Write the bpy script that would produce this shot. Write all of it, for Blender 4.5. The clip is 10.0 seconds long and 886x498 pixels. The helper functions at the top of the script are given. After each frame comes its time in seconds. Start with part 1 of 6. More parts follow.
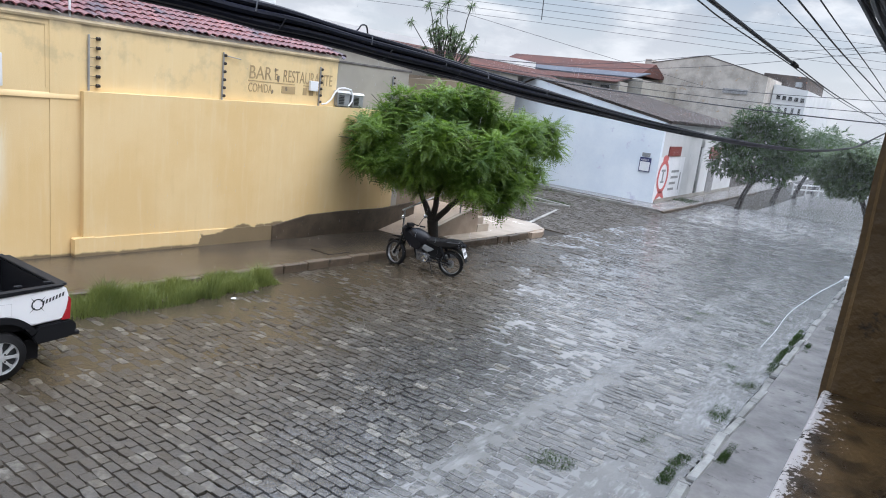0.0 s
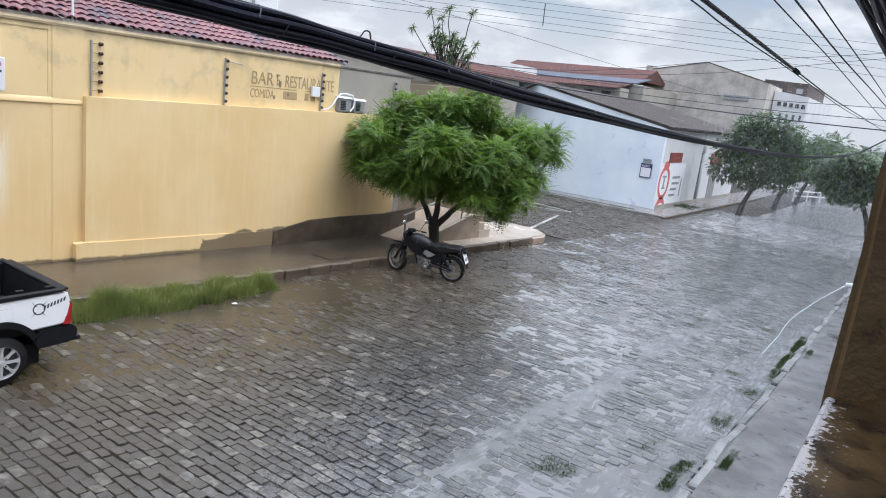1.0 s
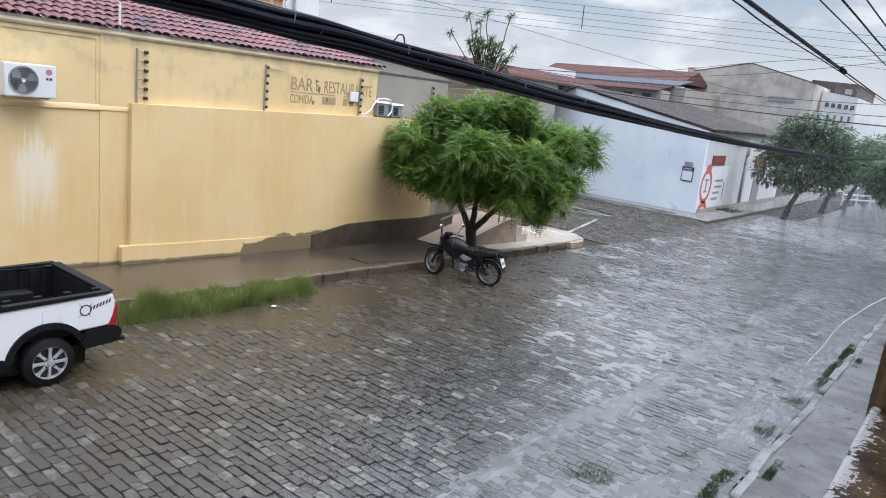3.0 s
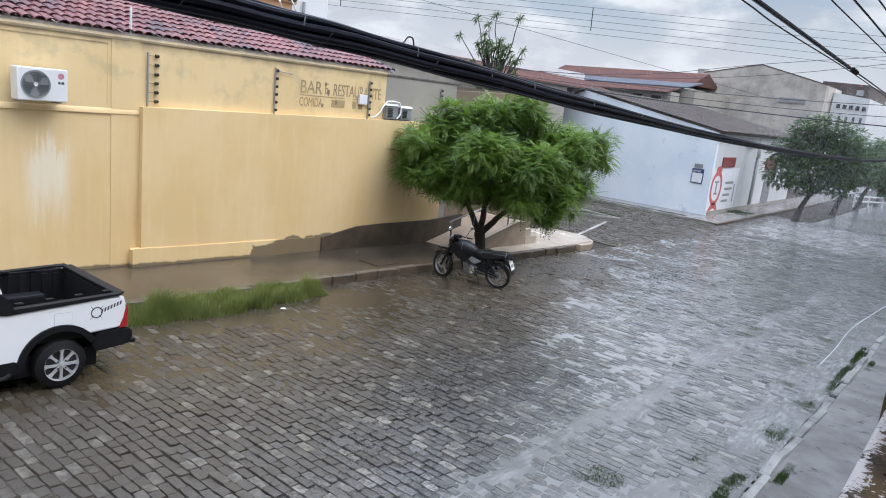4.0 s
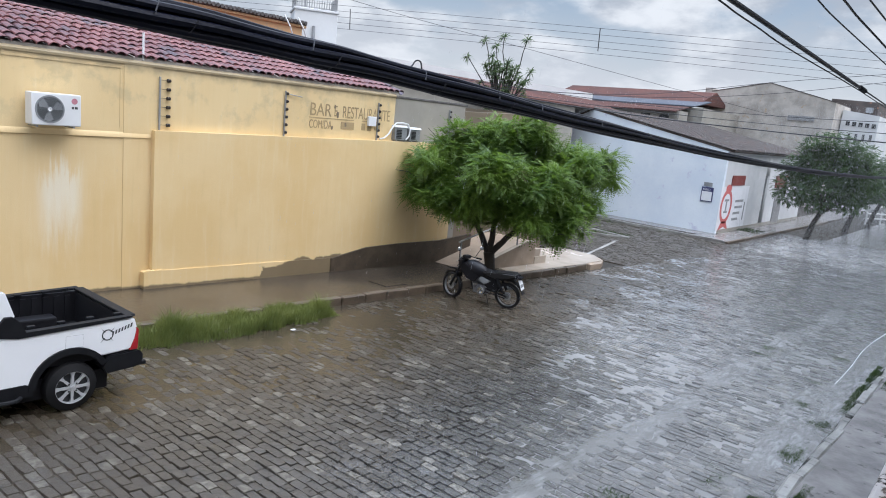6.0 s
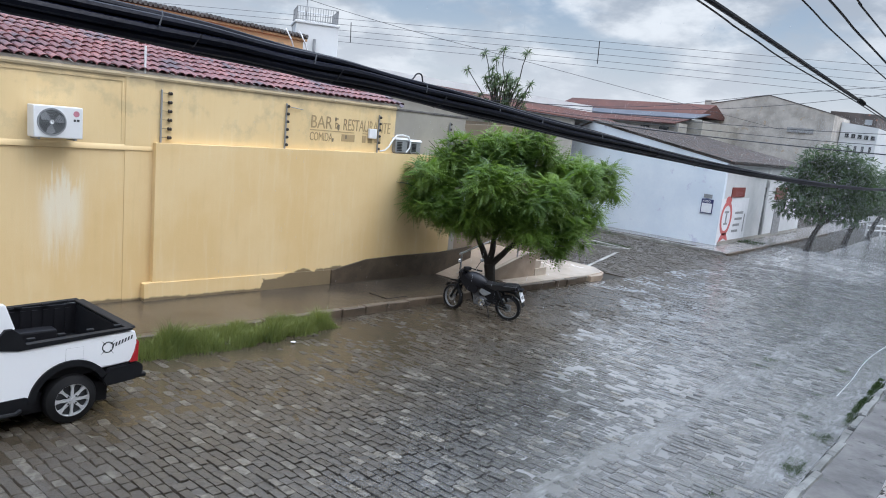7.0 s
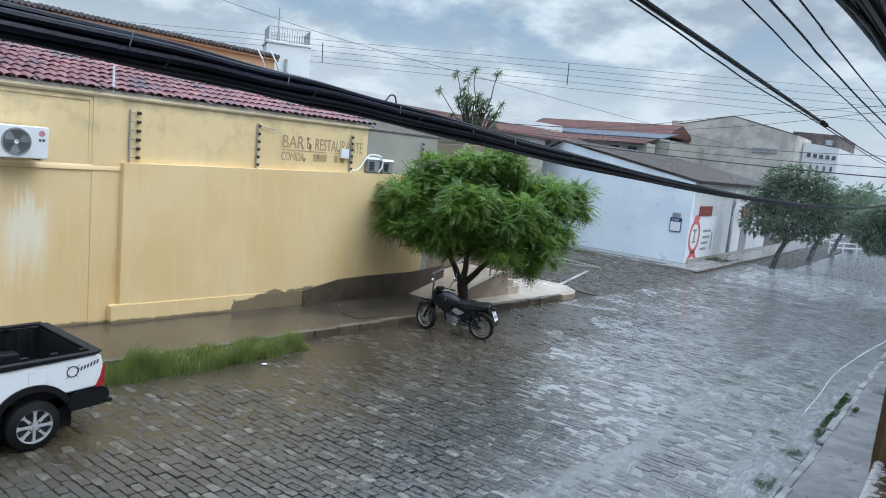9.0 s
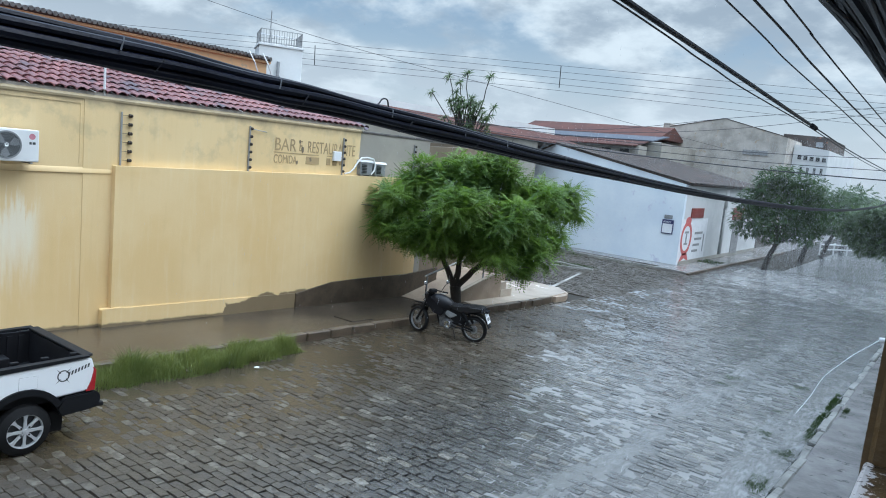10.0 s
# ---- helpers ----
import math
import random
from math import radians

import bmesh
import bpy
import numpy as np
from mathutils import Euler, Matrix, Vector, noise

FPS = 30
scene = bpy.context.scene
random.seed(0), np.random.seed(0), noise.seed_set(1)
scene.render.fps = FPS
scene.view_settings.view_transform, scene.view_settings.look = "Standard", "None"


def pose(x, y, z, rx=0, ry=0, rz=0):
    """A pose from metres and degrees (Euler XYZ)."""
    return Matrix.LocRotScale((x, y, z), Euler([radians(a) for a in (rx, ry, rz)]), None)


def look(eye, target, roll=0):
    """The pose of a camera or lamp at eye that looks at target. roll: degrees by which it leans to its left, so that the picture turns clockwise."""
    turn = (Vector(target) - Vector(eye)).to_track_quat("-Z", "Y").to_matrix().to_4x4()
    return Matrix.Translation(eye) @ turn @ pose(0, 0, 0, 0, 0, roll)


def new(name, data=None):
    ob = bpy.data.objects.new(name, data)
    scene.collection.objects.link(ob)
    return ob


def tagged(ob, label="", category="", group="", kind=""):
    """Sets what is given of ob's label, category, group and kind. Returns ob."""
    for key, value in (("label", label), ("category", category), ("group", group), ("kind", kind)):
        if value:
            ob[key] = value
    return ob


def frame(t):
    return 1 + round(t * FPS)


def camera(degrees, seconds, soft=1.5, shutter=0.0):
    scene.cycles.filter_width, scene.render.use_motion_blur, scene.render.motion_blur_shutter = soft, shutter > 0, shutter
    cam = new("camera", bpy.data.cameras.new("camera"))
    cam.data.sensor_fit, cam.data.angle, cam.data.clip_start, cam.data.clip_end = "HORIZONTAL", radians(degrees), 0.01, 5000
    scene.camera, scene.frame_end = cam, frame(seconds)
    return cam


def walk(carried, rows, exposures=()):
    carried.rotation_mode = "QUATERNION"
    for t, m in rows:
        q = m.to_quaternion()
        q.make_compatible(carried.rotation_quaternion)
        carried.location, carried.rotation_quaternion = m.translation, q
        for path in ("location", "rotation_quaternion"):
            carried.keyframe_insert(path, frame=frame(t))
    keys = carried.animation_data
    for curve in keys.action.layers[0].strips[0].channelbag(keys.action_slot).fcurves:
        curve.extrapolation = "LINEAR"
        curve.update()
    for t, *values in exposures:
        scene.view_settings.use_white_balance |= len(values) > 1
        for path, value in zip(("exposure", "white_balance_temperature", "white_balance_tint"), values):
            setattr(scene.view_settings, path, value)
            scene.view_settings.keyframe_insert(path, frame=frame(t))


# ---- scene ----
cam = camera(64.9, 10.0, soft=1.0)
PATH = (
    (0.0, (0.000, 0.000, 3.800), (-5.476, 8.073, 1.602), 6.90),
    (0.5, (0.007, -0.004, 3.797), (-5.471, 8.079, 1.637), 6.94),
    (1.0, (-0.006, -0.005, 3.799), (-5.509, 8.070, 1.677), 7.00),
    (1.5, (-0.005, -0.004, 3.799), (-5.587, 8.026, 1.709), 6.90),
    (2.0, (-0.004, 0.009, 3.799), (-5.706, 7.956, 1.718), 6.76),
    (2.5, (0.001, 0.014, 3.800), (-5.831, 7.861, 1.697), 6.61),
    (3.0, (0.008, 0.016, 3.795), (-5.938, 7.770, 1.668), 6.46),
    (4.5, (0.006, 0.014, 3.791), (-6.076, 7.673, 1.708), 6.15),
    (5.0, (0.009, 0.013, 3.789), (-6.105, 7.667, 1.780), 6.01),
    (5.5, (0.008, 0.019, 3.798), (-6.158, 7.653, 1.874), 5.84),
    (7.0, (0.010, 0.009, 3.801), (-6.239, 7.635, 2.129), 5.67),
    (7.5, (0.010, 0.013, 3.802), (-6.193, 7.694, 2.209), 5.73),
    (8.0, (0.005, 0.014, 3.805), (-6.122, 7.772, 2.300), 5.76),
    (8.5, (-0.006, 0.012, 3.810), (-6.056, 7.844, 2.383), 5.75),
    (9.0, (-0.005, 0.012, 3.807), (-5.996, 7.902, 2.444), 5.68),
    (9.5, (-0.005, 0.014, 3.813), (-5.949, 7.944, 2.479), 5.64),
    (10.0, (-0.002, 0.010, 3.813), (-5.917, 7.964, 2.493), 5.64),
)

walk(cam, [(t, look(eye, target, roll)) for t, eye, target, roll in PATH],
     [(0.0, 0.59, 5950, 10), (5.5, 0.46, 5900, 10), (7.5, 0.42, 5760, 7), (10.0, 0.38, 5430, 1)])

# ---- light ----
SUN_ELEV, SUN_ROT = radians(50), radians(70)
world = bpy.data.worlds.new("world")
scene.world = world
world.use_nodes = True


def nd(nt, kind, **ins):
    """A node; keywords are inputs by name (spaces as _), i0, i1.. by place, or node attributes with a leading a_."""
    n = nt.nodes.new(kind)
    for k, v in ins.items():
        if k == "a_op":
            n.operation = v
        elif k == "a_clamp":
            n.use_clamp = v
        elif k == "a_blend":
            n.blend_type = v
        elif k == "a_dims":
            n.noise_dimensions = v
    for k, v in ins.items():
        if k.startswith("a_"):
            continue
        s = n.inputs[int(k[1:])] if k[0] == "i" and k[1:].isdigit() else n.inputs[k.replace("_", " ")]
        if isinstance(v, bpy.types.NodeSocket):
            nt.links.new(v, s)
        else:
            s.default_value = v
    return n


def math_(nt, op, a, b=0.0, c=0.0, clamp=False):
    return nd(nt, "ShaderNodeMath", a_op=op, a_clamp=clamp, i0=a, i1=b, i2=c).outputs[0]


def ramp(nt, v, lo, hi):
    """Smooth step of v between lo and hi."""
    n = nd(nt, "ShaderNodeMapRange", Value=v, From_Min=lo, From_Max=hi)
    n.interpolation_type = "SMOOTHSTEP"
    return n.outputs[0]


def mixc(nt, f, a, b, blend="MIX"):
    n = nt.nodes.new("ShaderNodeMix")
    n.data_type, n.blend_type = "RGBA", blend
    for s, v in ((n.inputs[0], f), (n.inputs[6], a), (n.inputs[7], b)):
        if isinstance(v, bpy.types.NodeSocket):
            nt.links.new(v, s)
        else:
            s.default_value = v if not isinstance(v, tuple) or len(v) == 4 else (*v, 1)
    return n.outputs[2]


def noise_(nt, vec, scale, detail=4.0, rough=0.55):
    n = nd(nt, "ShaderNodeTexNoise", Vector=vec, Scale=scale, Detail=detail, Roughness=rough)
    return n.outputs[0]


def stretch(nt, vec, sx, sy, sz, ox=0.0, oy=0.0, oz=0.0):
    return nd(nt, "ShaderNodeMapping", Vector=vec, Scale=(sx, sy, sz), Location=(ox, oy, oz)).outputs[0]


wt = world.node_tree
wt.nodes.clear()
sky = wt.nodes.new("ShaderNodeTexSky")
sky.sky_type, sky.sun_disc = "NISHITA", False
sky.sun_elevation, sky.sun_rotation = SUN_ELEV, SUN_ROT
sky.air_density, sky.dust_density = 1.2, 2.0
coord = wt.nodes.new("ShaderNodeTexCoord").outputs["Generated"]
sep = nd(wt, "ShaderNodeSeparateXYZ", Vector=coord)
up = math_(wt, "MAXIMUM", sep.outputs[2], 0.03)
flat = nd(wt, "ShaderNodeCombineXYZ", X=math_(wt, "DIVIDE", sep.outputs[0], math_(wt, "ADD", up, 0.33)),
          Y=math_(wt, "DIVIDE", sep.outputs[1], math_(wt, "ADD", up, 0.33)), Z=0.3).outputs[0]
puffs = noise_(wt, flat, 2.3, 9.0, 0.56)
wide = noise_(wt, flat, 0.8, 3.0, 0.5)
dens = math_(wt, "ADD", math_(wt, "MULTIPLY", puffs, 0.7), math_(wt, "MULTIPLY", wide, 0.5))
cover = ramp(wt, dens, 0.50, 0.62)
shade = ramp(wt, noise_(wt, stretch(wt, flat, 1, 1, 1, 3.1, 1.7, 0.4), 3.0, 10.0, 0.58), 0.41, 0.61)
cloud = mixc(wt, shade, (3.6, 3.82, 4.15), (7.3, 7.22, 7.1))
low = ramp(wt, sep.outputs[2], 0.0, 0.22)
clear = mixc(wt, 0.55, sky.outputs[0], (2.9, 3.4, 4.2))
skycol = mixc(wt, math_(wt, "MULTIPLY", cover, 0.95), clear, cloud)
skycol = mixc(wt, math_(wt, "MULTIPLY", math_(wt, "SUBTRACT", 1.0, low), 0.80), skycol, (6.45, 6.35, 6.3))
# an overcast dome is several times brighter overhead than near the horizon
lift = math_(wt, "ADD", 0.92, math_(wt, "MULTIPLY", ramp(wt, sep.outputs[2], 0.52, 0.95), 6.0))
skycol = mixc(wt, 1.0, skycol, nd(wt, "ShaderNodeCombineXYZ", X=lift, Y=lift, Z=lift).outputs[0], "MULTIPLY")
bg = nd(wt, "ShaderNodeBackground", Color=skycol, Strength=0.1)
wo = nd(wt, "ShaderNodeOutputWorld", Surface=bg.outputs[0])

sun = bpy.data.lights.new("sun", "SUN")
sun.energy, sun.angle, sun.color = 0.75, radians(70), (1.0, 0.96, 0.91)
sun_ob = new("sun", sun)
sun_ob.matrix_world = look((0, 0, 60), (0 + 30 * math.sin(SUN_ROT + math.pi), 30 * math.cos(SUN_ROT + math.pi), 60 - 30 * math.tan(SUN_ELEV)))

# ---- materials ----


def shell(name):
    m = bpy.data.materials.new(name)
    m.use_nodes = True
    nt = m.node_tree
    return m, nt, nt.nodes["Principled BSDF"]


def put(nt, v, socket):
    if isinstance(v, bpy.types.NodeSocket):
        nt.links.new(v, socket)
    else:
        socket.default_value = v if not isinstance(v, tuple) or len(v) == 4 else (*v, 1)


def surface(name, col, col2=None, rough=0.6, scale=3.0, fine=40.0, bump=0.15, metal=0.0, coat=0.0, spec=0.5, alike=False, wear=None, bump_dist=0.01):
    """Two colours mixed by coarse and fine grain, uneven gloss and fine relief."""
    m, nt, b = shell(name)
    p = nt.nodes.new("ShaderNodeTexCoord").outputs["Object"]
    if alike:
        p = nt.nodes.new("ShaderNodeNewGeometry").outputs["Position"]
    col2 = col2 or tuple(c * 0.72 for c in col)
    big, small = noise_(nt, p, scale, 4), noise_(nt, p, fine, 3)
    f = math_(nt, "ADD", math_(nt, "MULTIPLY", ramp(nt, big, 0.3, 0.7), 0.65), math_(nt, "MULTIPLY", small, 0.35))
    c = mixc(nt, f, (*col2, 1), (*col, 1))
    if wear:
        c = mixc(nt, ramp(nt, noise_(nt, p, scale * 2.3, 6, 0.65), 0.6, 0.68), c, (*wear, 1))
    put(nt, c, b.inputs["Base Color"])
    put(nt, math_(nt, "ADD", rough - 0.08, math_(nt, "MULTIPLY", big, 0.16)), b.inputs["Roughness"])
    b.inputs["Metallic"].default_value = metal
    b.inputs["Coat Weight"].default_value = coat
    b.inputs["Specular IOR Level"].default_value = spec
    if bump:
        bn = nd(nt, "ShaderNodeBump", Strength=bump, Distance=bump_dist, Height=math_(nt, "ADD", small, big))
        put(nt, bn.outputs[0], b.inputs["Normal"])
    return m


def yellow_paint():
    m, nt, b = shell("yellow_wall_paint")
    p = nt.nodes.new("ShaderNodeNewGeometry").outputs["Position"]
    s = nd(nt, "ShaderNodeSeparateXYZ", Vector=p)
    y, z = s.outputs[1], s.outputs[2]
    big, mid, fine = noise_(nt, p, 0.55, 5), noise_(nt, p, 3.0, 6, 0.62), noise_(nt, p, 60, 3)
    c = mixc(nt, ramp(nt, big, 0.35, 0.65), (0.71, 0.51, 0.245), (0.76, 0.575, 0.31))
    # faded upper wall
    c = mixc(nt, math_(nt, "MULTIPLY", ramp(nt, math_(nt, "ADD", z, math_(nt, "MULTIPLY", mid, 0.2)), 3.0, 3.25), 0.55), c, (0.74, 0.58, 0.32))
    drips = noise_(nt, stretch(nt, p, 1, 5.5, 0.5), 1.3, 6, 0.6)
    mould = math_(nt, "MULTIPLY", ramp(nt, noise_(nt, p, 1.7, 8, 0.66), 0.50, 0.66), ramp(nt, z, 2.8, 3.5))
    c = mixc(nt, math_(nt, "MULTIPLY", mould, 0.42), c, (0.40, 0.34, 0.21))
    c = mixc(nt, math_(nt, "MULTIPLY", ramp(nt, drips, 0.50, 0.75), 0.24), c, (0.80, 0.70, 0.48))
    c = mixc(nt, math_(nt, "MULTIPLY", ramp(nt, drips, 0.46, 0.25), 0.13), c, (0.50, 0.37, 0.17))
    # dark mould under the cap
    cap = math_(nt, "MULTIPLY", ramp(nt, math_(nt, "ADD", z, math_(nt, "MULTIPLY", mid, 0.30)), 4.14, 4.42), 0.8)
    c = mixc(nt, cap, c, (0.20, 0.17, 0.12))
    # washed-out streaks below the air conditioner
    edge = math_(nt, "MULTIPLY", math_(nt, "SUBTRACT", noise_(nt, stretch(nt, p, 1, 7, 0.8), 1.6, 5, 0.65), 0.5), 1.1)
    side = math_(nt, "MULTIPLY", ramp(nt, math_(nt, "ABSOLUTE", math_(nt, "SUBTRACT", y, 5.10)), 0.46, 0.20), ramp(nt, math_(nt, "ADD", z, math_(nt, "MULTIPLY", edge, 1.5)), 0.6, 1.9))
    tall = ramp(nt, math_(nt, "ADD", math_(nt, "MULTIPLY", edge, 2.1), math_(nt, "SUBTRACT", 2.45, z)), 0.0, 0.5)
    pale = math_(nt, "MULTIPLY", math_(nt, "MULTIPLY", side, tall), ramp(nt, z, 2.95, 2.8))
    c = mixc(nt, math_(nt, "MULTIPLY", pale, 0.7), c, (0.84, 0.80, 0.68))
    # rising damp with a ragged edge
    rag = math_(nt, "SUBTRACT", noise_(nt, p, 2.6, 9, 0.62), 0.5)
    reach = math_(nt, "ADD", math_(nt, "MULTIPLY", ramp(nt, math_(nt, "ADD", y, math_(nt, "MULTIPLY", rag, 0.5)), 9.22, 9.34), 0.19), math_(nt, "MULTIPLY", ramp(nt, y, 13.0, 13.5), 0.25))
    reach = math_(nt, "ADD", math_(nt, "ADD", reach, math_(nt, "MULTIPLY", ramp(nt, math_(nt, "ABSOLUTE", math_(nt, "SUBTRACT", y, 11.0)), 1.7, 0.4), 0.16)), 0.05)
    reach = math_(nt, "ADD", reach, math_(nt, "MULTIPLY", rag, math_(nt, "ADD", 0.10, math_(nt, "MULTIPLY", reach, 0.7))))
    base = math_(nt, "ADD", 0.18, math_(nt, "MULTIPLY", y, -0.0323))
    damp = ramp(nt, math_(nt, "SUBTRACT", math_(nt, "ADD", base, reach), z), -0.015, 0.03)
    c = mixc(nt, math_(nt, "MULTIPLY", damp, 0.9), c, mixc(nt, mid, (0.075, 0.060, 0.045), (0.14, 0.108, 0.072)))
    c = mixc(nt, 0.10, c, mixc(nt, fine, (0.2, 0.15, 0.07), (0.8, 0.6, 0.3)))
    put(nt, c, b.inputs["Base Color"])
    put(nt, math_(nt, "SUBTRACT", 0.62, math_(nt, "MULTIPLY", damp, 0.3)), b.inputs["Roughness"])
    bn = nd(nt, "ShaderNodeBump", Strength=0.25, Distance=0.008, Height=math_(nt, "ADD", fine, math_(nt, "MULTIPLY", mid, 2.0)))
    put(nt, bn.outputs[0], b.inputs["Normal"])
    return m


def stone_paint():
    """Wet granite setts: every stone its own tone, silt towards the shallow side of the road."""
    m, nt, b = shell("wet_granite_setts")
    g = nt.nodes.new("ShaderNodeNewGeometry")
    p = g.outputs["Position"]
    own = math_(nt, "FRACT", math_(nt, "ADD", g.outputs["Random Per Island"], nt.nodes.new("ShaderNodeObjectInfo").outputs["Random"]))
    s = nd(nt, "ShaderNodeSeparateXYZ", Vector=p)
    grain, spot = noise_(nt, p, 70, 5, 0.78), noise_(nt, p, 14, 7, 0.68)
    c = mixc(nt, own, (0.012, 0.012, 0.013), (0.050, 0.049, 0.049))
    c = mixc(nt, ramp(nt, own, 0.90, 0.99), c, (0.20, 0.185, 0.155))
    c = mixc(nt, math_(nt, "MULTIPLY", ramp(nt, grain, 0.36, 0.64), 0.75), c, mixc(nt, ramp(nt, spot, 0.35, 0.66), (0.008, 0.008, 0.009), (0.110, 0.105, 0.098)))
    # paler to the right and far off: sky sheen painted into the stone colour
    sky_sheen = ramp(nt, math_(nt, "ADD", s.outputs[0], math_(nt, "MULTIPLY", noise_(nt, p, 0.35, 4), 2.6)), -4.2, -0.9)
    sky_sheen = math_(nt, "MAXIMUM", sky_sheen, ramp(nt, math_(nt, "ADD", math_(nt, "ADD", s.outputs[1], math_(nt, "MULTIPLY", s.outputs[0], 1.1)), math_(nt, "MULTIPLY", noise_(nt, p, 0.3, 4), 4.0)), 5.0, 9.5))
    c = mixc(nt, math_(nt, "MULTIPLY", sky_sheen, 0.3), c, mixc(nt, math_(nt, "ADD", math_(nt, "MULTIPLY", own, 0.5), math_(nt, "MULTIPLY", spot, 0.5)), (0.16, 0.157, 0.153), (0.42, 0.41, 0.40)))
    silt = math_(nt, "ADD", math_(nt, "MULTIPLY", s.outputs[0], -0.22), math_(nt, "MULTIPLY", noise_(nt, p, 0.5, 5), 1.3))
    silt = math_(nt, "SUBTRACT", silt, math_(nt, "MULTIPLY", s.outputs[1], 0.035))
    silt = ramp(nt, silt, 1.1, 2.15)
    c = mixc(nt, math_(nt, "MULTIPLY", silt, 0.86), c, mixc(nt, spot, (0.026, 0.020, 0.013), (0.085, 0.066, 0.044)))
    c = mixc(nt, math_(nt, "MULTIPLY", math_(nt, "MULTIPLY", ramp(nt, own, 0.72, 0.95), ramp(nt, spot, 0.40, 0.62)), 0.5), c, (0.24, 0.22, 0.18))
    put(nt, c, b.inputs["Base Color"])
    put(nt, math_(nt, "ADD", math_(nt, "ADD", 0.08, math_(nt, "MULTIPLY", spot, 0.22)), math_(nt, "MULTIPLY", silt, 0.18)), b.inputs["Roughness"])
    b.inputs["Specular IOR Level"].default_value = 0.25
    fleck = ramp(nt, noise_(nt, p, 38, 4, 0.7), 0.40, 0.60)
    wet = math_(nt, "SUBTRACT", 1.0, math_(nt, "MULTIPLY", silt, 0.75))
    put(nt, math_(nt, "MULTIPLY", wet, math_(nt, "ADD", 0.42, math_(nt, "MULTIPLY", math_(nt, "MAXIMUM", fleck, sky_sheen), 0.58))), b.inputs["Coat Weight"])
    b.inputs["Coat Roughness"].default_value = 0.08
    b.inputs["Coat IOR"].default_value = 2.5
    bn = nd(nt, "ShaderNodeBump", Strength=math_(nt, "SUBTRACT", 0.85, math_(nt, "MULTIPLY", sky_sheen, 0.45)), Distance=0.014, Height=math_(nt, "ADD", math_(nt, "MULTIPLY", grain, 0.8), math_(nt, "MULTIPLY", spot, 1.6)))
    put(nt, bn.outputs[0], b.inputs["Normal"])
    fine = nd(nt, "ShaderNodeBump", Strength=math_(nt, "SUBTRACT", 0.5, math_(nt, "MULTIPLY", sky_sheen, 0.40)), Distance=0.010, Height=math_(nt, "ADD", grain, spot))
    put(nt, fine.outputs[0], b.inputs["Coat Normal"])
    return m


def water_paint(name, col, col2, along, rough=0.06, strength=0.5, clear=0.0, foam=0.0, ior=1.33):
    m, nt, b = shell(name)
    p = nt.nodes.new("ShaderNodeNewGeometry").outputs["Position"]
    q = stretch(nt, p, 1.0, along, 1.0)
    a, c2 = noise_(nt, q, 5.0, 6, 0.62), noise_(nt, q, 26.0, 4, 0.6)
    c = mixc(nt, noise_(nt, p, 0.9, 4), (*col, 1), (*col2, 1))
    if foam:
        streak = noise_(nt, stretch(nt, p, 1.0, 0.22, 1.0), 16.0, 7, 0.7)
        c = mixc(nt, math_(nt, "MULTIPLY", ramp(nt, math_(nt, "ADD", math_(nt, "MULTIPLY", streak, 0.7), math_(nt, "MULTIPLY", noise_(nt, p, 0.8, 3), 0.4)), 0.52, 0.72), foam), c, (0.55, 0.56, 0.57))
    put(nt, c, b.inputs["Base Color"])
    b.inputs["Roughness"].default_value = rough
    b.inputs["IOR"].default_value = ior
    b.inputs["Alpha"].default_value = 1.0 - clear
    bn = nd(nt, "ShaderNodeBump", Strength=strength, Distance=0.05, Height=math_(nt, "ADD", a, math_(nt, "MULTIPLY", c2, 0.35)))
    put(nt, bn.outputs[0], b.inputs["Normal"])
    return m


def leaf_paint(name, dark, light, rough=0.42):
    m, nt, b = shell(name)
    g = nt.nodes.new("ShaderNodeNewGeometry")
    own = g.outputs["Random Per Island"]
    big = noise_(nt, g.outputs["Position"], 1.1, 3)
    f = math_(nt, "ADD", math_(nt, "MULTIPLY", own, 0.45), math_(nt, "MULTIPLY", ramp(nt, big, 0.3, 0.7), 0.55))
    put(nt, mixc(nt, f, (*dark, 1), (*light, 1)), b.inputs["Base Color"])
    b.inputs["Roughness"].default_value = rough
    tr = nd(nt, "ShaderNodeBsdfTranslucent", Color=(light[0] * 1.3, light[1] * 1.4, light[2], 1))
    mx = nd(nt, "ShaderNodeMixShader", Fac=0.28)
    nt.links.new(b.outputs[0], mx.inputs[1])
    nt.links.new(tr.outputs[0], mx.inputs[2])
    nt.links.new(mx.outputs[0], nt.nodes["Material Output"].inputs[0])
    return m


def glass_paint():
    m, nt, b = shell("dark_glass")
    b.inputs["Base Color"].default_value = (0.01, 0.012, 0.014, 1)
    b.inputs["Roughness"].default_value = 0.04
    return m


